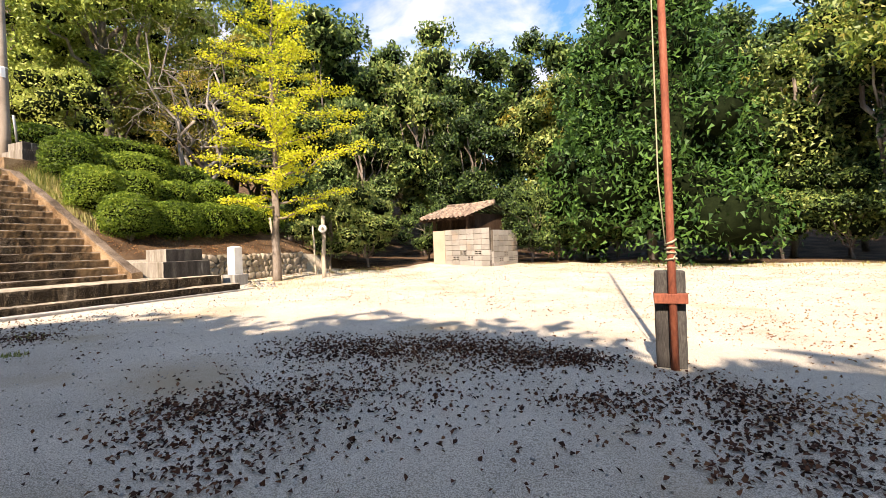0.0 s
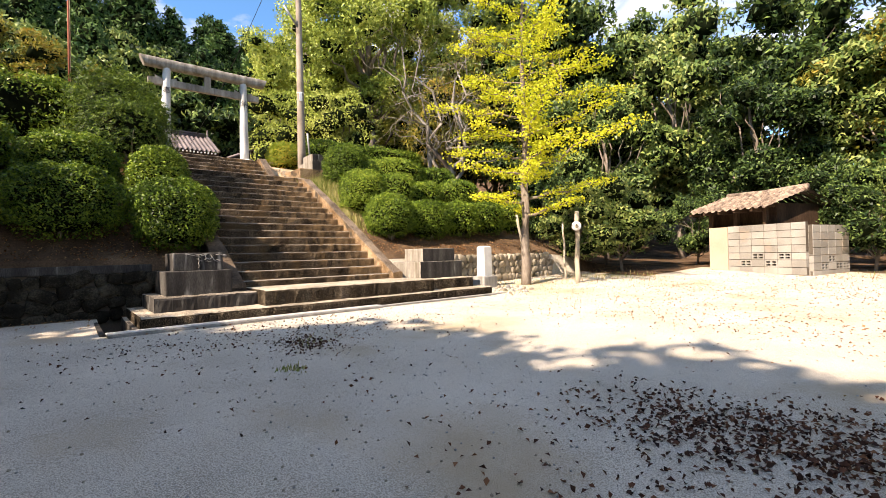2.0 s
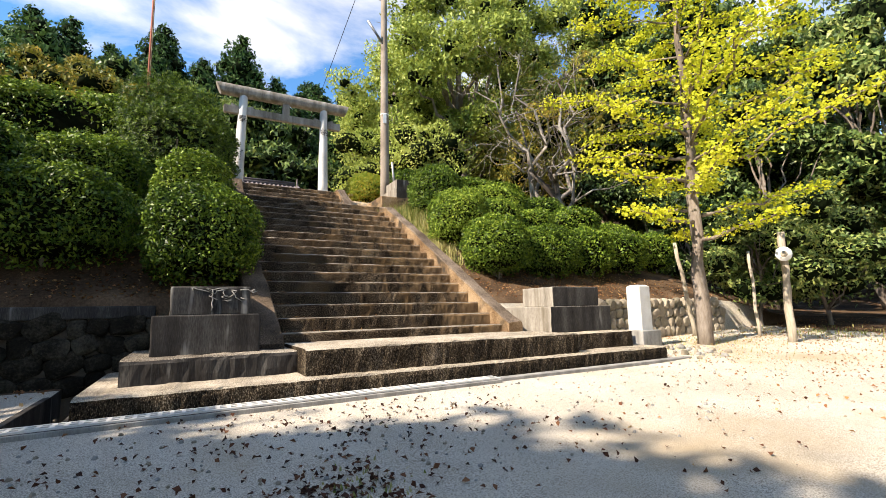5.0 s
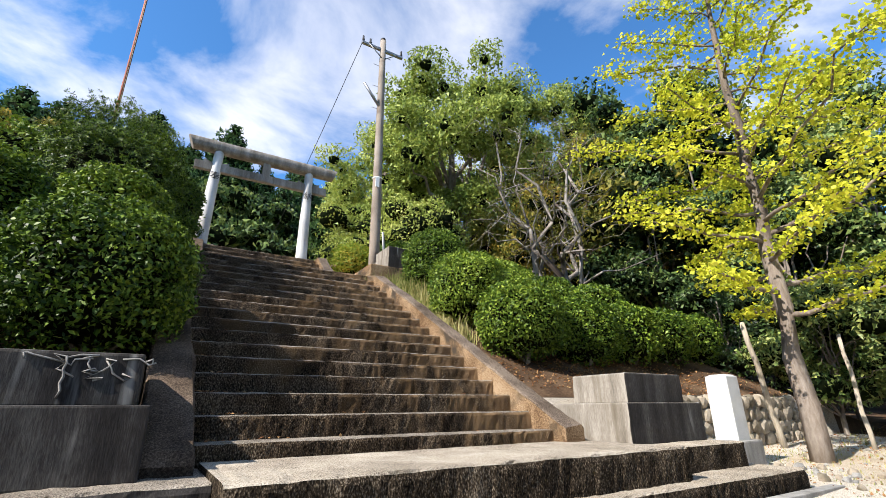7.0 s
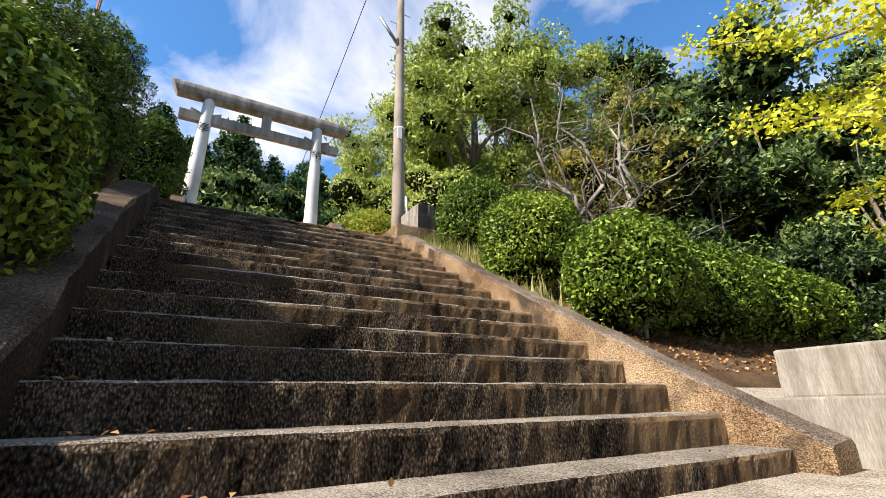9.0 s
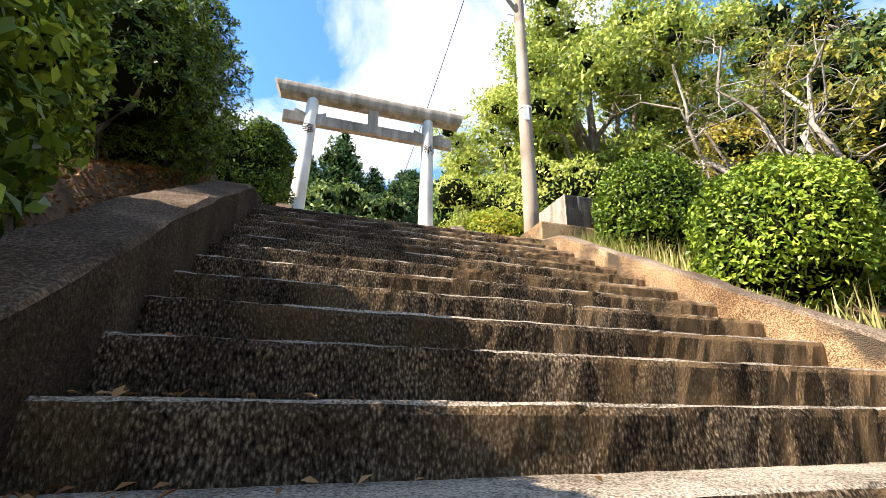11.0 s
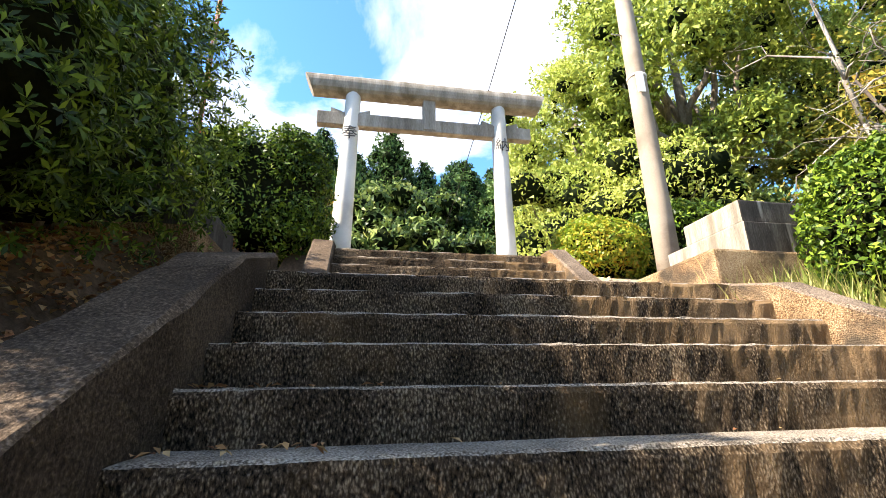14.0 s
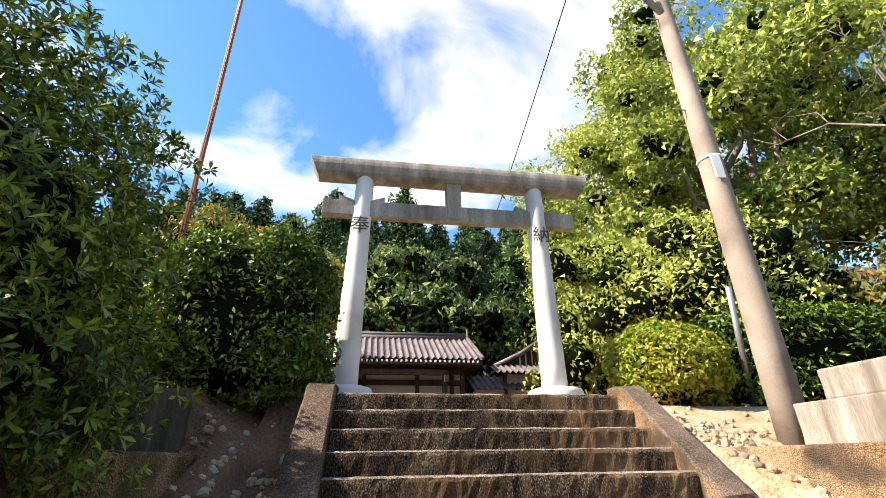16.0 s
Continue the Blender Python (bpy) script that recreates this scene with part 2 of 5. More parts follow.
PALE_BARK = material("pale_bark", [(0.12, 0.10, 0.085), (0.25, 0.22, 0.19), (0.40, 0.37, 0.33)], 4.0, 0.9, 0.8, 26, stretch=(1, 1, 0.3), depth=0.02, spec=0.1,
                     stain=(0.07, 0.055, 0.045), stain_scale=1.2, stain_at=(0.5, 0.62))
OLD_WOOD = material("old_wood", [(0.22, 0.18, 0.13), (0.38, 0.33, 0.26), (0.50, 0.45, 0.37)], 3.0, 0.9, 0.7, 40, stretch=(1, 1, 0.12), depth=0.01, spec=0.1)
TIMBER = material("timber", [(0.022, 0.013, 0.009), (0.055, 0.033, 0.021), (0.10, 0.062, 0.04)], 2.0, 0.8, 0.4, 30, stretch=(1, 1, 0.2), spec=0.15)
PLASTER = material("plaster", [(0.34, 0.26, 0.20), (0.48, 0.39, 0.30)], 0.8, 0.9, 0.2, 30, spec=0.15)
RUST = material("rusted_steel", [(0.13, 0.035, 0.02), (0.26, 0.075, 0.04), (0.36, 0.14, 0.08)], 5.0, 0.75, 0.5, 60, stretch=(1, 1, 0.3), depth=0.004, metal=0.15)
POLE = material("pole_concrete", [(0.17, 0.135, 0.105), (0.27, 0.225, 0.18), (0.37, 0.32, 0.265)], 1.5, 0.85, 0.3, 90, depth=0.004, spec=0.2,
                stain=(0.12, 0.09, 0.07), stain_scale=1.4, stain_at=(0.56, 0.75))
STEEL = material("galvanised_steel", [(0.22, 0.22, 0.22), (0.36, 0.36, 0.36)], 3.0, 0.5, 0.1, 60, metal=0.7)
BLACK = material("black_paint", [(0.012, 0.012, 0.013), (0.03, 0.03, 0.032)], 6.0, 0.6, 0.1, 50)
WHITE = material("white_enamel", [(0.70, 0.70, 0.68), (0.82, 0.82, 0.80)], 3.0, 0.5, 0.1, 40)
GRATE = material("grate_plastic", [(0.55, 0.53, 0.49), (0.72, 0.70, 0.66)], 6.0, 0.7, 0.2, 60)
ROOF_TILE = material("roof_tile", [(0.05, 0.042, 0.045), (0.10, 0.08, 0.08), (0.19, 0.155, 0.15)], 1.6, 0.6, 0.3, 30, each=0.2)
PALE_TILE = material("pale_tile", [(0.02, 0.014, 0.011), (0.09, 0.062, 0.048), (0.40, 0.30, 0.22)], 5.0, 0.85, 0.6, 30, each=0.2, spread=0.12)
BLOCK = material("concrete_block", [(0.15, 0.14, 0.125), (0.25, 0.235, 0.21), (0.36, 0.34, 0.31)], 1.4, 0.9, 0.6, 50, depth=0.01, spec=0.15, each=0.2,
                 stain=(0.30, 0.235, 0.18), stain_scale=1.6, stain_at=(0.58, 0.78))
ROPE = material("rope", [(0.30, 0.27, 0.17), (0.45, 0.42, 0.28)], 20, 0.9, 0.4, 80)
DEAD_LEAF = leaf_material("dead_leaf", [(0.018, 0.010, 0.008), (0.050, 0.021, 0.013), (0.11, 0.042, 0.022), (0.23, 0.105, 0.05)], 0.75, 0.1, 0.0, 0.15)
PALE_LEAF = leaf_material("pale_litter", [(0.10, 0.045, 0.025), (0.25, 0.11, 0.05), (0.38, 0.21, 0.09), (0.48, 0.34, 0.17)], 0.8, 0.15, 0.0, 0.1)
AZALEA = leaf_material("azalea_leaf", [(0.010, 0.028, 0.004), (0.050, 0.100, 0.012), (0.165, 0.250, 0.026), (0.34, 0.43, 0.06)], 0.45, 0.18, 0.12, 0.2)
NARROW = leaf_material("narrow_glossy_leaf", [(0.005, 0.014, 0.003), (0.022, 0.050, 0.007), (0.085, 0.145, 0.016), (0.25, 0.34, 0.04)], 0.45, 0.16, 0.1, 0.2)
# Darker copy of the curb pair: that side's shade is in the colour.
CURB_DARK = material("shaded_curb", [(0.014, 0.010, 0.007), (0.045, 0.033, 0.024), (0.12, 0.09, 0.065)], 2.4, 0.95, 1.0, 70, depth=0.025, spec=0.08, spread=0.14, fineness=0.65)
CURB_DARK_TOP = material("shaded_curb_top", [(0.028, 0.020, 0.014), (0.085, 0.062, 0.044), (0.24, 0.18, 0.13)], 2.6, 0.95, 1.0, 80, depth=0.02, spec=0.08, spread=0.14, fineness=0.65)
# Near-black cores: the shade deep inside foliage is put into the colour.
AZALEA_CORE = material("azalea_inner_shade", [(0.004, 0.005, 0.002), (0.012, 0.014, 0.006)], 6, 0.95, 0.6, 30, spec=0.02)
TREE_CORE = material("tree_inner_shade", [(0.003, 0.005, 0.002), (0.012, 0.018, 0.007)], 3, 0.95, 0.6, 20, spec=0.02)
OAK = leaf_material("oak_leaf", [(0.010, 0.024, 0.008), (0.048, 0.090, 0.024), (0.155, 0.225, 0.055), (0.34, 0.37, 0.11)], 0.45, 0.2, 0.40, 0.25)
CAMPHOR = leaf_material("camphor_leaf", [(0.09, 0.13, 0.025), (0.22, 0.28, 0.05), (0.38, 0.44, 0.09), (0.54, 0.56, 0.16)], 0.45, 0.28, 0.2, 0.22)
CEDAR = leaf_material("cedar_spray", [(0.010, 0.030, 0.011), (0.028, 0.070, 0.020), (0.065, 0.125, 0.030), (0.12, 0.19, 0.05)], 0.55, 0.15, 0.3, 0.15)
BRIGHT_CEDAR = leaf_material("bright_cedar_spray", [(0.015, 0.045, 0.012), (0.06, 0.14, 0.028), (0.14, 0.25, 0.05)], 0.5, 0.25, 0.2, 0.2)
GINKGO = leaf_material("ginkgo_leaf", [(0.30, 0.38, 0.03), (0.50, 0.54, 0.04), (0.66, 0.65, 0.05), (0.74, 0.69, 0.09)], 0.5, 0.45, 0.05, 0.2)
AUTUMN = leaf_material("autumn_leaf", [(0.06, 0.075, 0.014), (0.17, 0.17, 0.028), (0.31, 0.26, 0.04), (0.40, 0.24, 0.05)], 0.5, 0.3, 0.3, 0.2)
GRASS = leaf_material("grass_blade", [(0.10, 0.16, 0.03), (0.24, 0.26, 0.07), (0.42, 0.37, 0.15), (0.54, 0.45, 0.23)], 0.6, 0.3, 0.0, 0.2)


# ---- building helpers ----
def part(name, bm, mat, parent=None, label=""):
    """Link a bmesh as one mesh object, under a thing or a part."""
    me = bpy.data.meshes.new(name)
    bm.to_mesh(me)
    bm.free()
    for m in mat if isinstance(mat, (list, tuple)) else [mat]:
        me.materials.append(m)
    ob = new(name, me)
    ob.parent = parent
    if label:
        tagged(ob, label)
    return ob


def mesh_part(name, verts, faces, mat, parent=None, label="", slots=None, smooth=False):
    """Link vertex and face arrays as one mesh object."""
    me = bpy.data.meshes.new(name)
    verts = np.asarray(verts, np.float32)
    if isinstance(faces, np.ndarray):
        n, k = faces.shape
        me.vertices.add(len(verts))
        me.vertices.foreach_set("co", verts.ravel())
        me.loops.add(n * k)
        me.loops.foreach_set("vertex_index", faces.astype(np.int32).ravel())
        me.polygons.add(n)
        me.polygons.foreach_set("loop_start", np.arange(0, n * k, k, dtype=np.int32))
        me.update(calc_edges=True)
    else:
        me.from_pydata([tuple(map(float, v)) for v in verts], [], faces)
    for m in mat if isinstance(mat, (list, tuple)) else [mat]:
        me.materials.append(m)
    if slots is not None:
        me.polygons.foreach_set("material_index", np.asarray(slots, np.int32))
    if smooth:
        me.polygons.foreach_set("use_smooth", np.ones(len(me.polygons), bool))
    me.update()
    ob = new(name, me)
    ob.parent = parent
    if label:
        tagged(ob, label)
    return ob


def empty(name, place=(0, 0, 0), label="", category="", group="", kind=""):
    ob = new(name)
    ob.matrix_world = Matrix.Translation(place)
    ob.empty_display_size = 0.2
    return tagged(ob, label, category, group, kind)


def box(bm, lo, hi, bevel=0.0, taper=0.0):
    """A box from corner lo to corner hi, its edges rounded by bevel, its top drawn in by taper."""
    made = bmesh.ops.create_cube(bm, size=1.0)["verts"]
    lo, hi = Vector(lo), Vector(hi)
    for v in made:
        k = 1 - taper if v.co.z > 0 else 1
        v.co = Vector([(lo[n] + hi[n]) / 2 + v.co[n] * (hi[n] - lo[n]) * (k if n < 2 else 1) for n in range(3)])
    if bevel:
        edges = list({e for v in made for e in v.link_edges})
        bmesh.ops.bevel(bm, geom=edges, offset=bevel, segments=2, affect="EDGES", profile=0.6)
    return made


def boxed(name, lo, hi, mat, parent=None, label="", bevel=0.01, taper=0.0):
    bm = bmesh.new()
    box(bm, lo, hi, bevel, taper)
    return part(name, bm, mat, parent, label)


def tube(points, radii, sides=8, close=True):
    """Vertices and faces of a tube along points."""
    points = [Vector(p) for p in points]
    verts, faces = [], []
    up = Vector((0.13, 0.31, 0.94))
    for n, p in enumerate(points):
        way = (points[min(n + 1, len(points) - 1)] - points[max(n - 1, 0)]).normalized()
        side = way.cross(up if abs(way.dot(up)) < 0.95 else Vector((1, 0, 0))).normalized()
        over = way.cross(side)
        for k in range(sides):
            a = 2 * math.pi * k / sides
            verts.append(p + radii[n] * (math.cos(a) * side + math.sin(a) * over))
    for n in range(len(points) - 1):
        for k in range(sides):
            a, b = n * sides + k, n * sides + (k + 1) % sides
            faces.append((a, b, b + sides, a + sides))
    if close:
        faces.append(tuple(range(sides))[::-1])
        faces.append(tuple(range(len(verts) - sides, len(verts))))
    return verts, faces


def tubes(name, runs, mat, parent=None, label="", sides=8):
    """Several tubes as one mesh; runs are (points, radii)."""
    verts, faces = [], []
    for points, radii in runs:
        v, f = tube(points, radii, sides)
        k = len(verts)
        verts += v
        faces += [tuple(i + k for i in q) for q in f]
    return mesh_part(name, verts, faces, mat, parent, label, smooth=True)


def blades(points, normals, length, width, rng, tilt=0.7, fold=0.25):
    """A folded leaf blade at each point, roughly facing along its normal."""
    n = len(points)
    out = normals + rng.normal(0, tilt, (n, 3))
    out /= np.linalg.norm(out, axis=1, keepdims=True) + 1e-9
    along = rng.normal(0, 1, (n, 3))
    along -= (along * out).sum(1, keepdims=True) * out
    along /= np.linalg.norm(along, axis=1, keepdims=True) + 1e-9
    across = np.cross(out, along)
    size = (length * rng.uniform(0.65, 1.3, n))[:, None]
    wide = size * (width / length)
    verts = np.empty((n, 4, 3))
    verts[:, 0] = points - along * size * 0.5
    verts[:, 1] = points + across * wide * 0.5 + out * wide * fold
    verts[:, 2] = points + along * size * 0.5
    verts[:, 3] = points - across * wide * 0.5 + out * wide * fold
    return verts.reshape(-1, 3), np.arange(4 * n).reshape(n, 4)


def leaflets(points, normals, length, rng, tilt=0.7, slim=0.62):
    """A small three-cornered leaf at each point, for crowns seen from afar."""
    n = len(points)
    out = normals + rng.normal(0, tilt, (n, 3))
    along = rng.normal(0, 1, (n, 3)) + np.array([0, 0, -0.5])
    across = np.cross(out, along)
    across /= np.linalg.norm(across, axis=1, keepdims=True) + 1e-9
    along /= np.linalg.norm(along, axis=1, keepdims=True) + 1e-9
    size = (length * rng.uniform(0.6, 1.35, n))[:, None]
    verts = np.stack([points - along * size * 0.45 + across * size * slim * 0.5, points - along * size * 0.45 - across * size * slim * 0.5, points + along * size * 0.65], 1)
    return verts.reshape(-1, 3), np.arange(3 * n).reshape(n, 3)


def cores(centres, squash, share, seed):
    """Shade bodies within leaf clumps: a lumpy near-black body in each (centre, radius)."""
    bm = bmesh.new()
    bmesh.ops.create_icosphere(bm, subdivisions=2 if len(centres) < 30 else 1, radius=1.0)
    d = np.array([tuple(v.co.normalized()) for v in bm.verts])
    f = np.array([[v.index for v in q.verts] for q in bm.faces])
    bm.free()
    verts, faces = [], []
    for n, (c, r) in enumerate(centres):
        faces.append(f + n * len(d))
        verts.append(c + d * (r * share * lumps(d, seed + n, 0.14))[:, None] * np.array([1, 1, squash]))
    return np.concatenate(verts), np.concatenate(faces)


def ball_points(n, rng):
    d = rng.normal(0, 1, (n, 3))
    return d / np.linalg.norm(d, axis=1, keepdims=True)


def lumps(d, seed, amount):
    """A smooth uneven swelling over directions d."""
    k = np.random.default_rng(seed)
    total = np.zeros(len(d))
    for n in range(7):
        w = k.normal(0, 2.2 + 0.7 * n, 3)
        total += np.sin(d @ w + k.uniform(0, 6.3)) / (1.3 + 0.5 * n)
    return 1 + amount * total


# ---- ground ----
STEP_N, STEP_X, STEP_T = 17, -11.38, 0.358
STAIR_L, STAIR_R = 3.58, 7.33
LANDING, TOP = 3.997, 4.93


def step_z(i):
    return 0.852 + 0.186 * i + 0.00066 * i * i


def smooth(a, b, v):
    k = min(1.0, max(0.0, (v - a) / (b - a)))
    return k * k * (3 - 2 * k)


def yard_z(x, y):
    return 0.02 - 0.0243 * max(-14.0, min(3.0, x)) + 0.03 * max(0.0, min(12.0, y - 9.0))


def bank_z(x):
    d = max(0.0, -11.95 - x)
    z = 1.18 + 0.50 * d if d < 4.95 else 3.655 + 0.36 * (d - 4.95)
    return min(z, TOP)


def ground_z(x, y):
    z = yard_z(x, y)
    if x < (-12.25 if y < 3.25 else -11.95):
        if 3.25 < y < 7.35:
            high = min(TOP, z + smooth(-11.95, -19.2, x) * 4.4) if x > -19.6 else TOP
            high = min(high, step_z((STEP_X - x) / STEP_T) - 0.35) if x > -17.2 else high
            high = LANDING - 0.03 if -18.2 < x <= -17.2 else high
            high = min(high, LANDING + (-18.2 - x) * 0.6 - 0.25) if -19.6 < x <= -18.2 else high
        else:
            high = bank_z(x)
            if y < 3.12:
                high = min(TOP, high + 0.5 * (1 - smooth(-14.5, -12.3, x)) * (1 - smooth(2.7, 3.12, y)))
            wood = z + smooth(-13, -30, x) * 4.4
            high += (wood - high) * smooth(14.0, 19.0, y)
        z = high
    rough = 0.03 * noise.noise((x * 0.9, y * 0.9, 3.1)) if x < -12.4 or y > 16 else 0.012 * noise.noise((x * 0.5, y * 0.5, 1.7))
    hill = 0.55 * max(0.0, -41 - x) if x > -95 else 0.55 * 54
    hill += 0.14 * max(0.0, min(60.0, y - 26)) + 0.10 * max(0.0, min(60.0, -22 - y))
    return z + rough + hill


def grid_lines(lo, hi, fine_lo, fine_hi, fine, extra=()):
    lines = list(np.arange(fine_lo, fine_hi + 1e-6, fine))
    v, k = fine_lo, fine
    while v > lo:
        k *= 1.25
        v -= k
        lines.append(v)
    v, k = fine_hi, fine
    while v < hi:
        k *= 1.25
        v += k
        lines.append(v)
    return sorted(set(round(v, 4) for v in lines) | set(extra))


def build_ground():
    xs = grid_lines(-900, 900, -24, 6, 0.3, (-11.97, -11.93, -12.27, -12.23, -12.1, -9.96))
    ys = grid_lines(-900, 900, -6, 22, 0.3, (1.50, 1.86, 3.25, 7.35, 3.2, 7.4))
    verts = [(x, y, ground_z(x, y)) for x in xs for y in ys]
    faces, slots = [], []
    for i in range(len(xs) - 1):
        for j in range(len(ys) - 1):
            cx, cy = (xs[i] + xs[i + 1]) / 2, (ys[j] + ys[j + 1]) / 2
            if -12.1 < cx < -9.96 and 1.50 < cy < 1.86:
                continue
            a = i * len(ys) + j
            faces.append((a, a + len(ys), a + len(ys) + 1, a + 1))
            edge = noise.noise((cx * 0.6, cy * 0.6, 9.0)) * 1.2
            if -20.5 < cx < -14.8 and 6.6 < cy < 9.4 or cx < -20.2 and 2.0 < cy < 9.0:
                slots.append(2)
            elif cx < -11.95 or cy > 19.5 + edge + 0.25 * max(0, -cx - 8) or (cx < -9.0 and cy > 15.5 + edge):
                slots.append(1)
            else:
                slots.append(0)
    ob = mesh_part("ground", verts, faces, [SAND, SOIL, CLAY], slots=slots, smooth=True)
    return tagged(ob, "pale sandy yard rising into leaf-covered earth banks", "ground", kind="structure")


build_ground()


# ---- drain ----
def build_drain():
    channel = empty("drain_channel", (0, 0, 0), "open concrete drain channel beside the lowest step", "drain", kind="structure")
    # Dark walls and bed: the hollow's shade is put into the colour.
    boxed("channel_wall", (-12.1, 1.44, -0.15), (-9.97, 1.50, 0.30), DARK_CONCRETE, channel, bevel=0.008)
    boxed("channel_wall", (-12.1, 1.86, -0.15), (-9.97, 1.925, 0.29), DARK_CONCRETE, channel, bevel=0.008)
    boxed("channel_bed", (-12.1, 1.50, -0.16), (-9.97, 1.86, -0.10), DARK_CONCRETE, channel, bevel=0.004)
    grate = empty("drain_grate", (0, 0, 0), "pale plastic drain grating along the lowest step", "grate")
    y0, y1 = 1.52, 5.9
    # Raised black strip standing in for the dark hollow under the grating.
    boxed("grate_shade_strip", (-9.935, y0, 0.20), (-9.765, y1, 0.284), BLACK, channel, bevel=0.003)
    boxed("gutter_lip", (-9.763, y0, 0.18), (-9.725, y1, 0.296), CONCRETE, channel, bevel=0.006)
    for x in (-9.928, -9.85, -9.772):
        boxed("rail", (x - 0.010, y0, 0.300), (x + 0.010, y1, 0.318), GRATE, grate, bevel=0.002)
    bm = bmesh.new()
    for k in range(int((y1 - y0) / 0.085)):
        y = y0 + 0.085 * k
        box(bm, (-9.92, y - 0.015, 0.301), (-9.78, y + 0.015, 0.316))
    tagged(part("bars", bm, GRATE, grate), kind="stuff")
    boxed("drain_cover", (-9.93, 5.92, 0.21), (-9.80, 9.6, 0.298), CONCRETE, None, bevel=0.01)
    tagged(bpy.data.objects["drain_cover"], "pale concrete strip over the drain", "drain", kind="structure")


build_drain()


# ---- stairs ----
def slab(name, x_front, x_back, y0, y1, z0, z1, parent, seed, worn=0.010, cut=0.045, mats=None, ends=True):
    """A cast step with an uneven, chipped nose."""
    n = max(8, int((y1 - y0) / cut))
    prof = [(0, 0), (0, 0.45), (0, 0.86), (-0.012, 0.965), (-0.035, 1.0), (-0.14, 1.0)]
    verts, faces, slots = [], [], []
    for j in range(n + 1):
        y = y0 + (y1 - y0) * j / n
        for k, (dx, h) in enumerate(prof):
            w = worn * (noise.noise((y * 3.1, k * 0.7 + seed * 5.3, seed)) + 0.7 * noise.noise((y * 9.0, k + seed * 2.1, 4.0)) + 0.9 * noise.noise((y * 23.0, k * 1.7 + seed, 7.0)))
            verts.append((x_front + dx + (w if 0 < k < 5 else 0.3 * w), y, z0 + (z1 - z0) * h + (0.5 * w if k >= 3 else 0)))
        verts.append((x_back, y, z1 + 0.3 * worn * noise.noise((y * 2, seed, 8.0))))
        verts.append((x_back, y, z0))
    k = len(prof) + 2
    for j in range(n):
        for m in range(k - 1):
            a = j * k + m
            faces.append((a, a + k, a + k + 1, a + 1))
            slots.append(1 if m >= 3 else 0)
    if ends:
        faces.append(tuple(range(k)))
        faces.append(tuple(range(n * k + k - 1, n * k - 1, -1)))
        slots += [0, 0]
    home = Vector(parent.location)
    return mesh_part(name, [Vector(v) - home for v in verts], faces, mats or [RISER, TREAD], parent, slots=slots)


def build_stairs():
    stairs = empty("staircase", (STEP_X, 5.35, 0.7), "long flight of dark weathered concrete steps with tan stains", "stairs", kind="structure")
    for i in range(STEP_N):
        x, z = STEP_X - STEP_T * i, step_z(i)
        below = 0.72 if i == 0 else step_z(i - 1)
        back = x - STEP_T - 0.10 if i < STEP_N - 1 else -18.32
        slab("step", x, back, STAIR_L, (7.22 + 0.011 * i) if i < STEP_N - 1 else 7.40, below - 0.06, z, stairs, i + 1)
    upper = empty("upper_staircase", (-18.3, 5.3, LANDING), "short upper flight of dark concrete steps under the gate", "stairs", kind="structure")
    for i in range(5):
        x, z = -18.42 - 0.25 * i, LANDING + 0.245 + 0.171 * i
        back = x - 0.34 if i < 4 else -20.3
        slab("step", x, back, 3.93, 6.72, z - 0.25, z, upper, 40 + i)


def rail(name, line, y0, y1, drop, label, mats, foot=0.0):
    """A sloping concrete kerb beside the steps; line holds (x, top z) from low to high; foot: how far the low end swings aside."""
    verts, faces, slots = [], [], []
    pts = []
    for (xa, za), (xb, zb) in zip(line, line[1:]):
        m = max(2, int(abs(xb - xa) / 0.09))
        pts += [(xa + (xb - xa) * k / m, za + (zb - za) * k / m) for k in range(m)]
    pts.append(line[-1])
    for k, (x, z) in enumerate(pts):
        w = 0.022 * noise.noise((x * 2.4, y0, 2.0)) + 0.014 * noise.noise((x * 8.0, y0, 1.0))
        w2 = 0.022 * noise.noise((x * 2.9, y1, 5.0)) + 0.014 * noise.noise((x * 8.5, y1, 3.0))
        s = foot * smooth(-15.0, -11.2, x)
        verts += [(x, y0 + s, z - drop), (x, y0 + s + w, z - 0.025), (x, y0 + s + 0.02, z + w), (x, y1 + s - 0.02, z + w2), (x, y1 + s + w2, z - 0.025), (x, y1 + s, z - drop)]
    for k in range(len(pts) - 1):
        for m in range(5):
            a = k * 6 + m
            faces.append((a, a + 6, a + 7, a + 1))
            slots.append(1 if m in (1, 2, 3) else 0)
    faces += [tuple(range(6))[::-1], tuple(range(len(verts) - 6, len(verts)))]
    slots += [0, 0]
    ob = mesh_part(name, verts, faces, mats, slots=slots)
    return tagged(ob, label, "kerb", kind="structure")


build_stairs()
NOSE = lambda x: step_z((STEP_X - x) / STEP_T)
rail("stair_kerb_1", [(-11.2, NOSE(-11.2) + 0.13), (-13.5, NOSE(-13.5) + 0.15), (-16.7, NOSE(-16.7) + 0.15), (-17.35, 4.06)], 7.29, 7.54, 0.55,
     "sloping tan-stained concrete kerb beside the steps", [CURB, CURB_TOP], -0.14)
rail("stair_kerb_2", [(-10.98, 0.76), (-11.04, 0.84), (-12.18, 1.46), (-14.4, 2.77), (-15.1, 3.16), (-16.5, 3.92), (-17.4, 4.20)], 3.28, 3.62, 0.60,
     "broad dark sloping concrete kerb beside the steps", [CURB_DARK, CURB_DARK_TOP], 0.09)
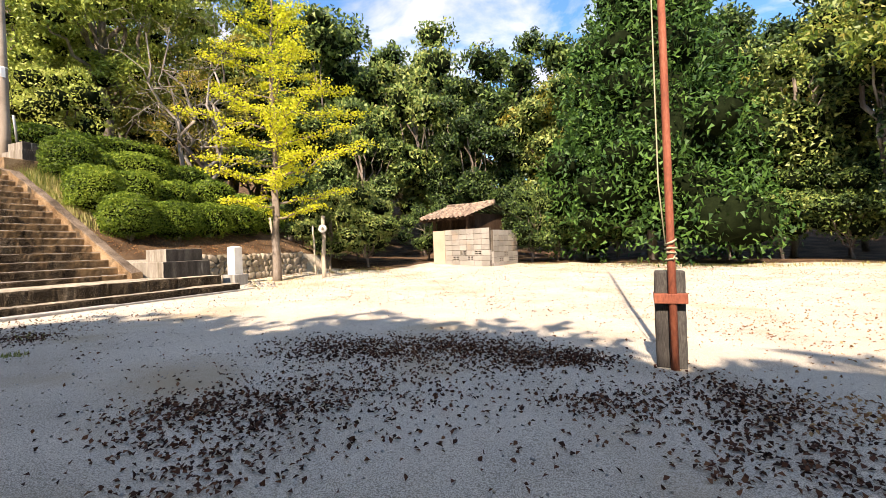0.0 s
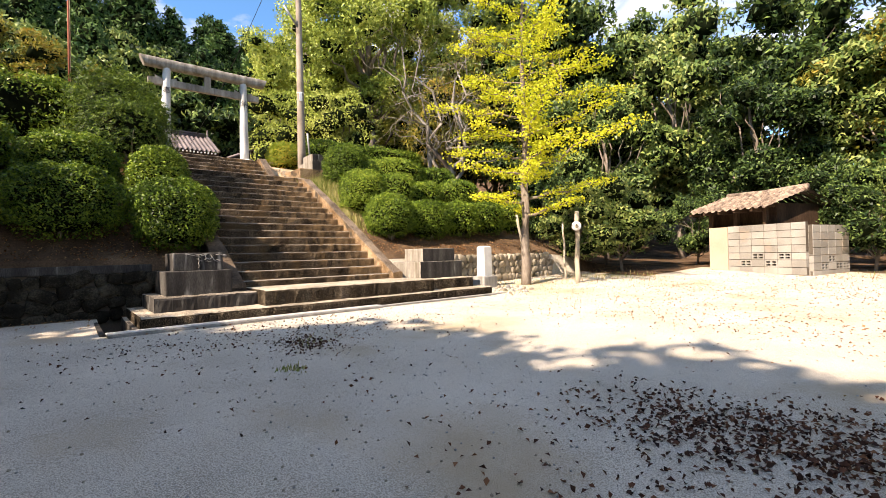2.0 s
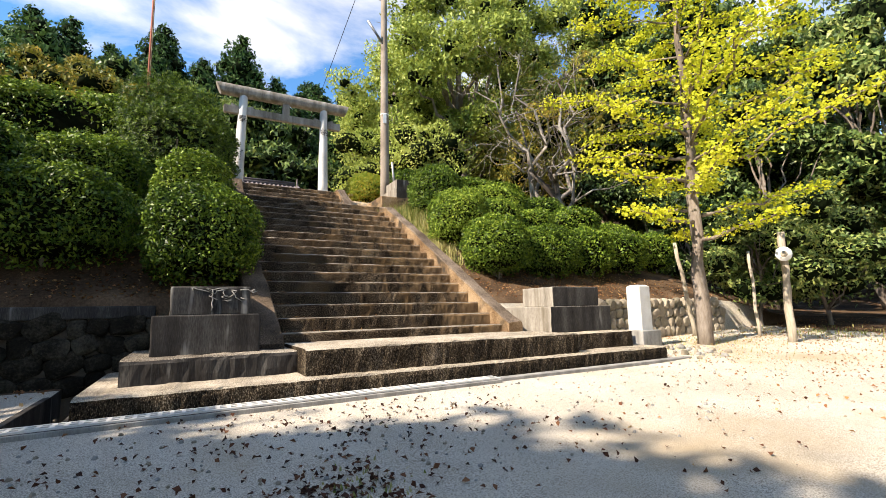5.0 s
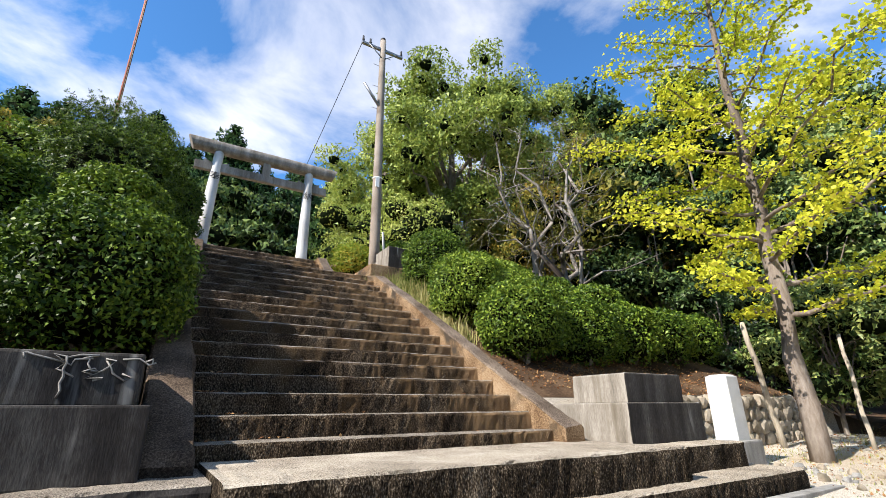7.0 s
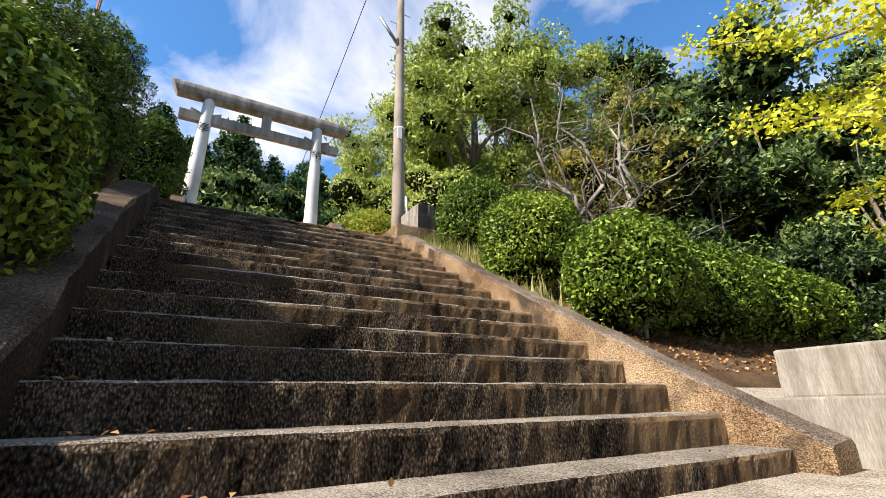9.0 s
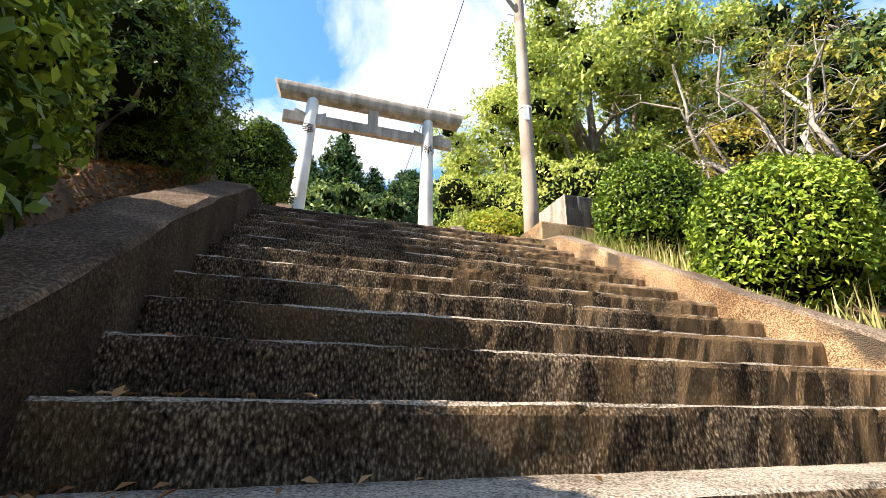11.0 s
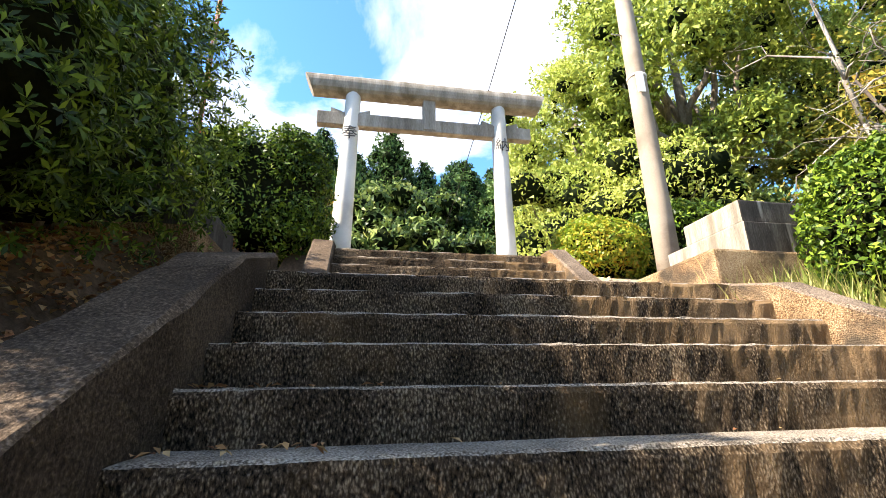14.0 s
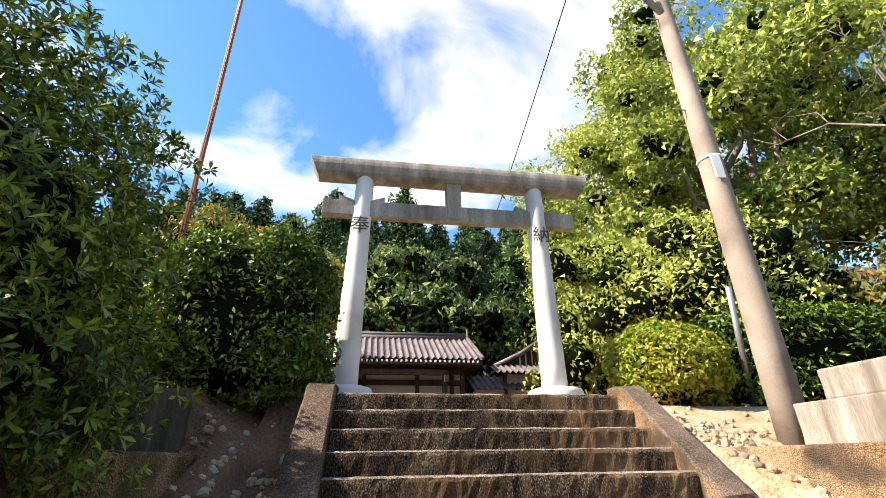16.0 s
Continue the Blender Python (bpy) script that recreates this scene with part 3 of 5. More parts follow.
rail("upper_kerb_1", [(-18.2, 4.10), (-19.35, 5.0), (-19.6, 5.02)], 6.72, 6.97, 0.4, "sloping concrete kerb of the upper steps", [CURB, CURB_TOP])
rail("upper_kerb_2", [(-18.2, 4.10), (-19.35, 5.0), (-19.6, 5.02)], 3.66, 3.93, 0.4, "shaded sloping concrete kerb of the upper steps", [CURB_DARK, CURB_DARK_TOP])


# ---- platform and lantern bases ----
def build_platform():
    base = empty("platform", (-10.8, 5.5, 0.3), "two broad dark concrete platform steps with worn edges", "steps", kind="structure")
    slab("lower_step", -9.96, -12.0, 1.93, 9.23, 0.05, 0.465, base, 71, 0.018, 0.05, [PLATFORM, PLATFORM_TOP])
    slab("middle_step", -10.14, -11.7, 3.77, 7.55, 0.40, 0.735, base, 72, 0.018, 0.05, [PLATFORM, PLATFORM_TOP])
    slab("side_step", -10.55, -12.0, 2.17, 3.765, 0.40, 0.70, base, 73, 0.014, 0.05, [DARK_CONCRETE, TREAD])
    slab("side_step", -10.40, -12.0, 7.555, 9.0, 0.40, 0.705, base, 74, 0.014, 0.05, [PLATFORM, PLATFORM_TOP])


build_platform()


def lantern_base(lower, upper, label, mats, crack=False):
    """A two-tier cast base whose lantern is gone."""
    thing = empty("lantern_base", (sum(lower[0::3]) / 2, sum(lower[1::3]) / 2, lower[2]), label, "pedestal", "empty lantern bases")
    inv = Matrix.Translation(-thing.matrix_world.translation)
    for name, b, bev, m in (("lower_block", lower, 0.015, mats[0]), ("upper_block", upper, 0.02, mats[1])):
        bm = bmesh.new()
        box(bm, b[:3], b[3:], bev)
        bmesh.ops.subdivide_edges(bm, edges=[e for e in bm.edges if e.calc_length() > 0.2], cuts=5, use_grid_fill=True)
        for v in bm.verts:
            v.co += Vector((1, 1, 0.6)) * 0.006 * noise.noise(v.co * 7)
        bmesh.ops.transform(bm, matrix=inv, verts=bm.verts)
        # Front faces go dark: staining, with the front's shade also in the colour.
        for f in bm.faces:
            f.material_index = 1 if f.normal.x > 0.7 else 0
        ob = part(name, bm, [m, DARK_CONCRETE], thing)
        if crack and name == "upper_block":
            rng = np.random.default_rng(5)
            runs = []
            x = b[3] + 0.004
            for k in range(7):
                y, z = b[1] + 0.08 + 0.8 * rng.random() * (b[4] - b[1]), b[5] - 0.04
                pts = []
                for s in range(7):
                    pts.append(inv @ Vector((x, y, z)))
                    y += rng.uniform(-0.09, 0.09)
                    z = max(b[2] + 0.03, min(b[5] - 0.02, z + rng.uniform(-0.05, 0.03)))
                runs.append((pts, [0.006] * 7))
            pts = [inv @ Vector((x, b[1] + 0.50 * (b[4] - b[1]) + 0.01 * (s % 2), b[5] - 0.03 - 0.04 * s)) for s in range(7)]
            runs.append((pts, [0.008] * 7))
            for run in runs:
                tubes("lime_vein", [run], CONCRETE, ob, "pale lime vein along a crack", 5)
    return thing


# Bases at low y are dark all over: their shade is in the colour.
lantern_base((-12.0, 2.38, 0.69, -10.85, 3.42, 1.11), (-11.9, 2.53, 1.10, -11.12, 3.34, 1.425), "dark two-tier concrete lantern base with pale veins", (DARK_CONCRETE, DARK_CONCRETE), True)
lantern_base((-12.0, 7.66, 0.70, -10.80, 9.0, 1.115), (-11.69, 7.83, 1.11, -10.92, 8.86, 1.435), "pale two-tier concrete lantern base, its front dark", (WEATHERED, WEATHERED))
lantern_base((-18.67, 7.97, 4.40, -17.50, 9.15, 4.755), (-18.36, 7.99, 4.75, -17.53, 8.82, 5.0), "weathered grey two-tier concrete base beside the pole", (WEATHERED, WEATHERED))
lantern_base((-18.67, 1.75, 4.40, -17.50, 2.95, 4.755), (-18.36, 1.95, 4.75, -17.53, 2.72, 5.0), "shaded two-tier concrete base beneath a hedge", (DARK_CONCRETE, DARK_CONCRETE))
for y0, y1, n in ((7.45, 9.3, 1), (1.5, 3.05, 2)):
    tagged(boxed("base_footing_%d" % n, (-18.9, y0, 3.55), (-17.38, y1, 4.41), CURB, None, bevel=0.03),
           "rough stained concrete footing under the lantern base", "footing", kind="structure")


def granite_post():
    thing = empty("granite_post", (-11.1, 10.12, 0.4), "squat pale granite marker post on a square foot", "post")
    bm = bmesh.new()
    box(bm, (-0.15, -0.15, 0.24), (0.15, 0.15, 1.06), 0.012, 0.03)
    box(bm, (-0.145, -0.145, 1.055), (0.145, 0.145, 1.085), 0.02, 0.3)
    part("shaft", bm, GRANITE, thing)
    bm = bmesh.new()
    box(bm, (-0.24, -0.26, -0.1), (0.24, 0.26, 0.25), 0.02)
    part("foot", bm, CONCRETE, thing)


granite_post()


# ---- retaining walls ----
def stone_mesh(seed, mat):
    bm = bmesh.new()
    bmesh.ops.create_icosphere(bm, subdivisions=2, radius=1.0)
    for v in bm.verts:
        d = v.co.normalized()
        q = Vector([math.copysign(abs(c) ** 0.62, c) for c in d])
        v.co = q * (1 + 0.22 * noise.noise(d * 1.6 + Vector((seed * 3.7, 0, 0))))
    me = bpy.data.meshes.new("stone")
    bm.to_mesh(me)
    bm.free()
    me.materials.append(mat)
    return me


STONES = [stone_mesh(k, STONE) for k in range(6)]
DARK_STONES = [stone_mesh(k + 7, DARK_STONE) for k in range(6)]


def stone_wall(name, x, y0, y1, z0, z1, label, rows, wide, cap):
    wall = empty(name, (x, (y0 + y1) / 2, z0), label, "wall", kind="structure")
    inv = Matrix.Translation(-wall.matrix_world.translation)
    bm = bmesh.new()
    box(bm, (x - 0.30, y0, z0 - 0.3), (x - 0.05, y1, z1), 0.01)
    bmesh.ops.transform(bm, matrix=inv, verts=bm.verts)
    part("backing", bm, MORTAR, wall)
    rng = random.Random(name)
    h = (z1 - (0.14 if cap else 0) - z0) / rows
    for r in range(rows):
        y = y0 + rng.uniform(0, wide * 0.5)
        while y < y1 - 0.08:
            w = wide * rng.uniform(0.6, 1.35)
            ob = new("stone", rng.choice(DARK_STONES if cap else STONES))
            ob.parent = wall
            m = Matrix.LocRotScale((x - 0.06 + rng.uniform(-0.02, 0.02), y + w / 2, z0 + h * (r + 0.5) + rng.uniform(-0.03, 0.03)),
                                   Euler((rng.uniform(-0.5, 0.5), rng.uniform(-0.1, 0.1), rng.uniform(-0.1, 0.1))), (0.10, w * 0.54, h * rng.uniform(0.5, 0.64)))
            ob.matrix_local = inv @ m
            y += w
    if cap:
        bm = bmesh.new()
        box(bm, (x - 0.34, y0, z1 - 0.15), (x - 0.005, y1, z1), 0.02)
        bmesh.ops.transform(bm, matrix=inv, verts=bm.verts)
        part("cap", bm, DARK_CONCRETE, wall)
    return wall


stone_wall("retaining_wall_1", -11.92, 9.0, 14.2, 0.42, 1.24, "low tan fieldstone retaining wall with dark joints", 4, 0.26, False)
stone_wall("retaining_wall_2", -12.12, -9.0, 2.35, 0.22, 1.24, "dark fieldstone retaining wall with a cast cap", 4, 0.30, True)


# ---- torii ----
def glyph(text, size, place, normal_turn, parent, name="lettering"):
    """Cut lettering: the built-in font as flat mesh."""
    cu = bpy.data.curves.new(name, "FONT")
    cu.body, cu.size, cu.extrude, cu.align_x, cu.align_y = text, size, 0.004, "CENTER", "CENTER"
    ob = new(name, cu)
    dg = bpy.context.evaluated_depsgraph_get()
    me = bpy.data.meshes.new_from_object(ob.evaluated_get(dg))
    bpy.data.objects.remove(ob)
    me.materials.clear()
    me.materials.append(BLACK)
    ob = new(name, me)
    ob.parent = parent
    ob.matrix_local = Matrix.Translation(place) @ normal_turn
    return ob


def build_torii():
    gate = empty("torii_gate", (-20.8, 5.3, TOP), "tall grey granite torii gate with weathered beams", "gate")
    face = pose(0, 0, 0, 90, 0, 90)
    for y0, y1, word in ((-1.39, -1.28, "奉"), (1.33, 1.325, "納")):
        pts = [(0, y0 + (y1 - y0) * k / 8, 0.12 + 3.32 * k / 8) for k in range(9)]
        col = tubes("column", [(pts, [0.172 - 0.006 * k for k in range(9)])], GRANITE, gate, sides=24)
        plinth = tubes("plinth", [([(0, y0, -0.08), (0, y0, 0.17), (0, y0, 0.215), (0, y0, 0.235)], [0.36, 0.36, 0.34, 0.28])], GRANITE, col, sides=24)
        yy = y0 + (y1 - y0) * 0.66
        glyph(word, 0.27, (0.150, yy, 2.40), face, col)
        for s in (-1, 1):
            bm = bmesh.new()
            made = box(bm, (-0.06, yy + s * 0.13, 2.80), (0.06, yy + s * 0.33, 2.93), 0.0)
            for v in made:
                if v.co.z > 2.9 and abs(v.co.y - yy) < 0.2:
                    v.co.z -= 0.07
            part("wedge", bm, WEATHERED, gate)
    bm = bmesh.new()
    box(bm, (-0.075, -1.87, 2.60), (0.075, 1.90, 2.84), 0.012)
    part("tie_beam", bm, WEATHERED, gate)
    n, L0, L1 = 24, -2.04, 2.15
    verts, faces = [], []
    for j in range(n + 1):
        y = L0 + (L1 - L0) * j / n
        for k in range(20):
            a = 2 * math.pi * k / 20
            dx, dz = math.cos(a), math.sin(a)
            q = max(abs(dx) ** 1, abs(dz) ** 1) ** 0.35
            r = 0.185 / q * (1 + 0.01 * noise.noise((dx * 2, y * 3, dz * 2)))
            flare = 0.08 * dz if j in (0,) else 0
            flare2 = 0.07 * dz if j == n else 0
            verts.append((r * dx, y - flare + flare2, 3.385 + r * dz * 0.98))
    for j in range(n):
        for k in range(20):
            a, b = j * 20 + k, j * 20 + (k + 1) % 20
            faces.append((a, b, b + 20, a + 20))
    faces += [tuple(range(20))[::-1], tuple(range(n * 20, n * 20 + 20))]
    mesh_part("top_beam", verts, faces, WEATHERED, gate)
    bm = bmesh.new()
    box(bm, (-0.07, -0.07, 2.63), (0.09, 0.15, 3.24), 0.01)
    part("centre_strut", bm, WEATHERED, gate)


build_torii()


# ---- poles ----
def utility_pole():
    px, py, z0, z1 = -18.97, 8.2, 4.2, 12.85
    thing = empty("utility_pole", (px, py, z0), "tall brown-grey concrete utility pole with crossarm", "utility pole")
    h = z1 - z0
    tubes("pole", [([(0, 0, h * k / 6) for k in range(7)], [0.158 - 0.0105 * k for k in range(7)])], POLE, thing, sides=20)
    tubes("tag_band", [([(0, 0, 3.40), (0, 0, 3.43)], [0.146, 0.146])], WHITE, thing, sides=20)
    boxed("tag", (0.13, -0.11, 3.08), (0.15, 0.01, 3.40), WHITE, thing, "white number plate", 0.004)
    arm = boxed("crossarm", (-0.05, -0.75, h - 0.45), (0.05, 0.72, h - 0.37), STEEL, thing, bevel=0.006)
    for y in (-0.7, -0.45, 0.68):
        tubes("insulator", [([(0, y, h - 0.38), (0, y, h - 0.30), (0, y, h - 0.24), (0, y, h - 0.14)], [0.02, 0.05, 0.035, 0.03])], BLACK, arm, sides=10)
    for y in (-0.5, 0.5):
        tubes("brace", [([(0.06, y, h - 0.42), (0.08, 0.0, h - 0.85)], [0.018, 0.018])], STEEL, arm, sides=6)
    tubes("pole_cap", [([(0, 0, h - 0.02), (0, 0, h + 0.06), (0, 0, h + 0.09)], [0.1, 0.085, 0.03])], BLACK, thing, sides=16)
    tubes("side_arm", [([(0.05, -0.07, h - 2.7), (0.1, -0.62, h - 2.05)], [0.045, 0.045])], STEEL, thing, "slanting steel arm", 8)
    for k in range(10):
        tubes("climbing_step", [([(0, 0.1 if k % 2 else -0.1, 4.2 + 0.42 * k), (0, 0.30 if k % 2 else -0.30, 4.2 + 0.42 * k)], [0.009, 0.009])], STEEL, thing, sides=6)
    tubes("earth_pipe", [([(-0.16, 0.06, 0.1), (-0.15, 0.06, 3.0), (-0.14, 0.05, h - 1.5)], [0.018] * 3)], STEEL, thing, sides=6)
    guy = empty("guy_wire", (-20.6, 9.3, 4.9), "thin dark stay wire in a grey guard", "wire")
    tubes("strand", [([(1.63, -1.1, 4.2), (0, 0, 0)], [0.008, 0.008])], BLACK, guy, sides=5)
    tubes("guard", [([(0.58, -0.39, 1.5), (0, 0, 0)], [0.04, 0.04])], STEEL, guy, sides=8)
    lines = empty("overhead_wire", (px, py - 0.7, z1 - 0.2), "thin black service wire sagging to the shrine", "wire")
    a, b = Vector((0, 0, -0.1)), Vector((-17.5, -0.2, -4.5))
    tubes("strand", [([a + (b - a) * (k / 14) - Vector((0, 0, 0.5 * math.sin(math.pi * k / 14))) for k in range(15)], [0.012] * 15)], BLACK, lines, sides=5)


utility_pole()


def hill_flagpole():
    thing = empty("flagpole", (-21.6, 1.32, 4.8), "slender rust-red steel flagpole above the hedge", "flagpole", "flagpoles")
    tubes("pole", [([(0, 0, 0), (0, 0, 5), (0, 0, 9.6)], [0.045, 0.042, 0.036])], RUST, thing, sides=12)
    tubes("halyard", [([(0.06, 0.02, 1), (0.07, 0.03, 5), (0.05, 0.01, 9.4)], [0.006] * 3)], ROPE, thing, sides=5)


hill_flagpole()


def yard_flagpole():
    thing = empty("flagpole", (0.27, 4.84, -0.02), "rust-red steel flagpole strapped to a stubby concrete post", "flagpole", "flagpoles")
    bm = bmesh.new()
    box(bm, (-0.135, 0.0, -0.2), (0.135, 0.16, 0.96), 0.02)
    bmesh.ops.subdivide_edges(bm, edges=[e for e in bm.edges if e.calc_length() > 0.5], cuts=8, use_grid_fill=True)
    for v in bm.verts:
        v.co += Vector((1, 1, 0.5)) * 0.008 * noise.noise(v.co * 9)
    part("post", bm, DARK_CONCRETE, thing, "mottled dark concrete post")
    tubes("pole", [([(0.02, -0.05, 0.02), (0.015, -0.045, 1.2), (0.0, -0.03, 4), (-0.06, 0.0, 9.5)], [0.038, 0.036, 0.034, 0.026])], RUST, thing, sides=14)
    bm = bmesh.new()
    box(bm, (-0.142, -0.095, 0.66), (0.145, 0.165, 0.75), 0.006)
    part("strap", bm, RUST, thing, "flat rusted steel strap")
    rng = random.Random(2)
    knot = [(0.015 + 0.05 * math.cos(k * 1.7), -0.05 + 0.05 * math.sin(k * 1.7), 1.06 + 0.012 * k + rng.uniform(-0.02, 0.02)) for k in range(16)]
    tubes("rope_knot", [(knot, [0.011] * 16)], ROPE, thing, sides=6)
    tubes("halyard", [([(-0.03, -0.06, 1.2), (-0.075, -0.07, 1.8), (-0.085, -0.06, 4.0), (-0.09, -0.03, 9.2)], [0.007] * 4)], ROPE, thing, sides=5)


yard_flagpole()


# ---- stakes ----
def stake(name, base, top, r, label, board=False):
    thing = empty(name, base, label, "stake", "wooden stakes")
    b, t = Vector((0, 0, -0.15)), Vector(top) - Vector(base)
    pts = [b + (t - b) * k / 6 + Vector((0.012 * math.sin(k * 2.1), 0.012 * math.cos(k * 1.7), 0)) for k in range(7)]
    tubes("shaft", [(pts, [r * (1 - 0.03 * k) for k in range(7)])], OLD_WOOD, thing, sides=10)
    if board:
        n = Vector((0.62, -0.78, 0)).normalized()
        c = Vector((0, 0, t.z - 0.43)) + n * (r + 0.02)
        tubes("disc", [([c - n * 0.012, c + n * 0.012], [0.135, 0.135])], WHITE, thing, "round weathered white disc", 20)
        tubes("disc_rim", [([c + n * 0.011, c + n * 0.017], [0.06, 0.06])], OLD_WOOD, thing, "", 16)
    return thing


stake("marker_stake", (-9.7, 12.5, 0.42), (-9.7, 12.55, 2.43), 0.075, "grey weathered wooden stake with a round white disc", True)
stake("leaning_stake", (-11.55, 12.5, 0.5), (-11.6, 12.12, 2.47), 0.05, "leaning pale wooden stake beside the ginkgo")
stake("thin_stake", (-10.6, 13.2, 0.5), (-10.62, 13.15, 2.2), 0.035, "thin greenish wooden prop stake under shrubs")


# ---- trees and shrubs ----
def merge(chunks):
    verts, faces, k = [], [], 0
    for v, f in chunks:
        verts.append(v)
        faces.append(f + k)
        k += len(v)
    return np.concatenate(verts), np.concatenate(faces)


def limb(rng, start, end, r0, r1, bend=0.12, steps=6):
    s, e = np.array(start, float), np.array(end, float)
    length = np.linalg.norm(e - s)
    pts = [s + (e - s) * k / steps + (rng.normal(0, bend * length / steps, 3) if 0 < k < steps else 0) for k in range(steps + 1)]
    return [Vector(p) for p in pts], [r0 + (r1 - r0) * k / steps for k in range(steps + 1)]


def broad_crown(rng, height, radius, low, blobs, leaves, size, squash=0.8, clump=(0.24, 0.40)):
    """Leaf points of a rounded crown made of many uneven clumps with gaps between them."""
    centres = []
    mid, rz = (height + low) / 2, (height - low) / 2
    for _ in range(blobs):
        d = ball_points(1, rng)[0]
        k = rng.uniform(0.45, 0.86)
        centres.append((np.array([d[0] * radius * k, d[1] * radius * k, mid + d[2] * rz * k]), radius * rng.uniform(*clump)))
    per = leaves // blobs
    chunks = []
    for n, (c, r) in enumerate(centres):
        d = ball_points(per, rng)
        d[:, 2] = np.abs(d[:, 2]) * np.where(rng.random(per) < 0.72, 1, -1)
        reach = r * lumps(d, int(rng.integers(1e6)), 0.19) * rng.uniform(0.42, 1.0, per) ** 0.7 * 1.06
        p = c + d * reach[:, None] * np.array([1, 1, squash])
        nrm = d * 0.8 + np.array([0, 0, 0.45])
        chunks.append(leaflets(p, nrm, size, rng, 0.6))
    return merge(chunks), centres


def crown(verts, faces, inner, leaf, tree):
    """Leaves and the near-black shade cores within them as one crown."""
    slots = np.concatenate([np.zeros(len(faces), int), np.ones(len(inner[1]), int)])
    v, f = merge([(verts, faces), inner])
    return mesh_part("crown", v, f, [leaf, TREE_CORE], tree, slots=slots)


def broad_tree(name, height, radius, low, leaf, bark, leaves, size, seed, label, blobs=26, trunk=0.2, squash=0.8, category="tree", lean=(0, 0), clump=(0.24, 0.40), core=0.66):
    rng = np.random.default_rng(seed)
    tree = empty(name, (0, 0, 0), label, category)
    (v, f), centres = broad_crown(rng, height, radius, low, blobs, leaves, size, squash, clump)
    runs = [limb(rng, (0, 0, -0.4), (rng.normal(0, 0.3) + lean[0], rng.normal(0, 0.3) + lean[1], height * 0.72), trunk, trunk * 0.3, 0.10, 8)]
    spine = runs[0][0]
    for c, r in centres[: min(len(centres), 16)]:
        k = int(rng.integers(2, 6))
        runs.append(limb(rng, spine[k], c, trunk * 0.38, trunk * 0.06, 0.2))
    tubes("trunk", runs, bark, tree, "", 7)
    crown(v, f, cores(centres, squash, core, seed), leaf, tree)
    return tree


def cedar_tree(height, radius, leaf, leaves, size, seed, label, low=0.10, clumps=120):
    """A conifer with a rounded cone of drooping clumps."""
    rng = np.random.default_rng(seed)
    tree = empty("cedar_tree", (0, 0, 0), label, "conifer")
    runs = [limb(rng, (0, 0, -0.4), (0, 0, height * 0.95), height * 0.016, 0.02, 0.02, 8)]
    chunks, centres, spine = [], [], []

    def reach_at(k):
        return radius * min(1.0, 1.12 * k ** 0.55)

    for n in range(clumps):
        k = ((n + rng.uniform(0, 1)) / clumps) ** 0.62
        z = height * (1 - (1 - low) * k)
        a = n * 2.4 + rng.normal(0, 0.25)
        reach = reach_at(k) * rng.uniform(0.55, 0.92)
        c = np.array([math.cos(a) * reach, math.sin(a) * reach, z - 0.10 * reach])
        r = radius * (0.17 + 0.13 * k) * rng.uniform(0.8, 1.25)
        centres.append((c, r))
        per = leaves // clumps
        d = ball_points(per, rng)
        d[:, 2] = np.where((d[:, 2] < 0) & (rng.random(per) < 0.4), -d[:, 2], d[:, 2])
        p = c + d * (r * lumps(d, seed + n, 0.12) * rng.uniform(0.7, 1.12, per))[:, None] * np.array([1, 1, 0.85])
        p[:, 2] -= 0.25 * r * (d[:, 0] * math.cos(a) + d[:, 1] * math.sin(a))
        chunks.append(leaflets(p, d * 0.7 + np.array([0, 0, 0.4]), size, rng, 0.5, 0.5))
        if n % 5 == 0:
            runs.append(limb(rng, (0, 0, z + 0.1), c, 0.03 + 0.05 * k, 0.012, 0.05, 4))
    v, f = merge(chunks)
    tubes("trunk", runs, BARK, tree, "", 6)
    for k in (0.10, 0.25, 0.42, 0.6, 0.78):
        spine.append((np.array([0, 0, height * (1 - (1 - low) * k)]), reach_at(k) * 0.72))
    crown(v, f, cores(spine + [(c, r * 0.72) for c, r in centres[::3]], 0.9, 1.0, seed), leaf, tree)
    return tree


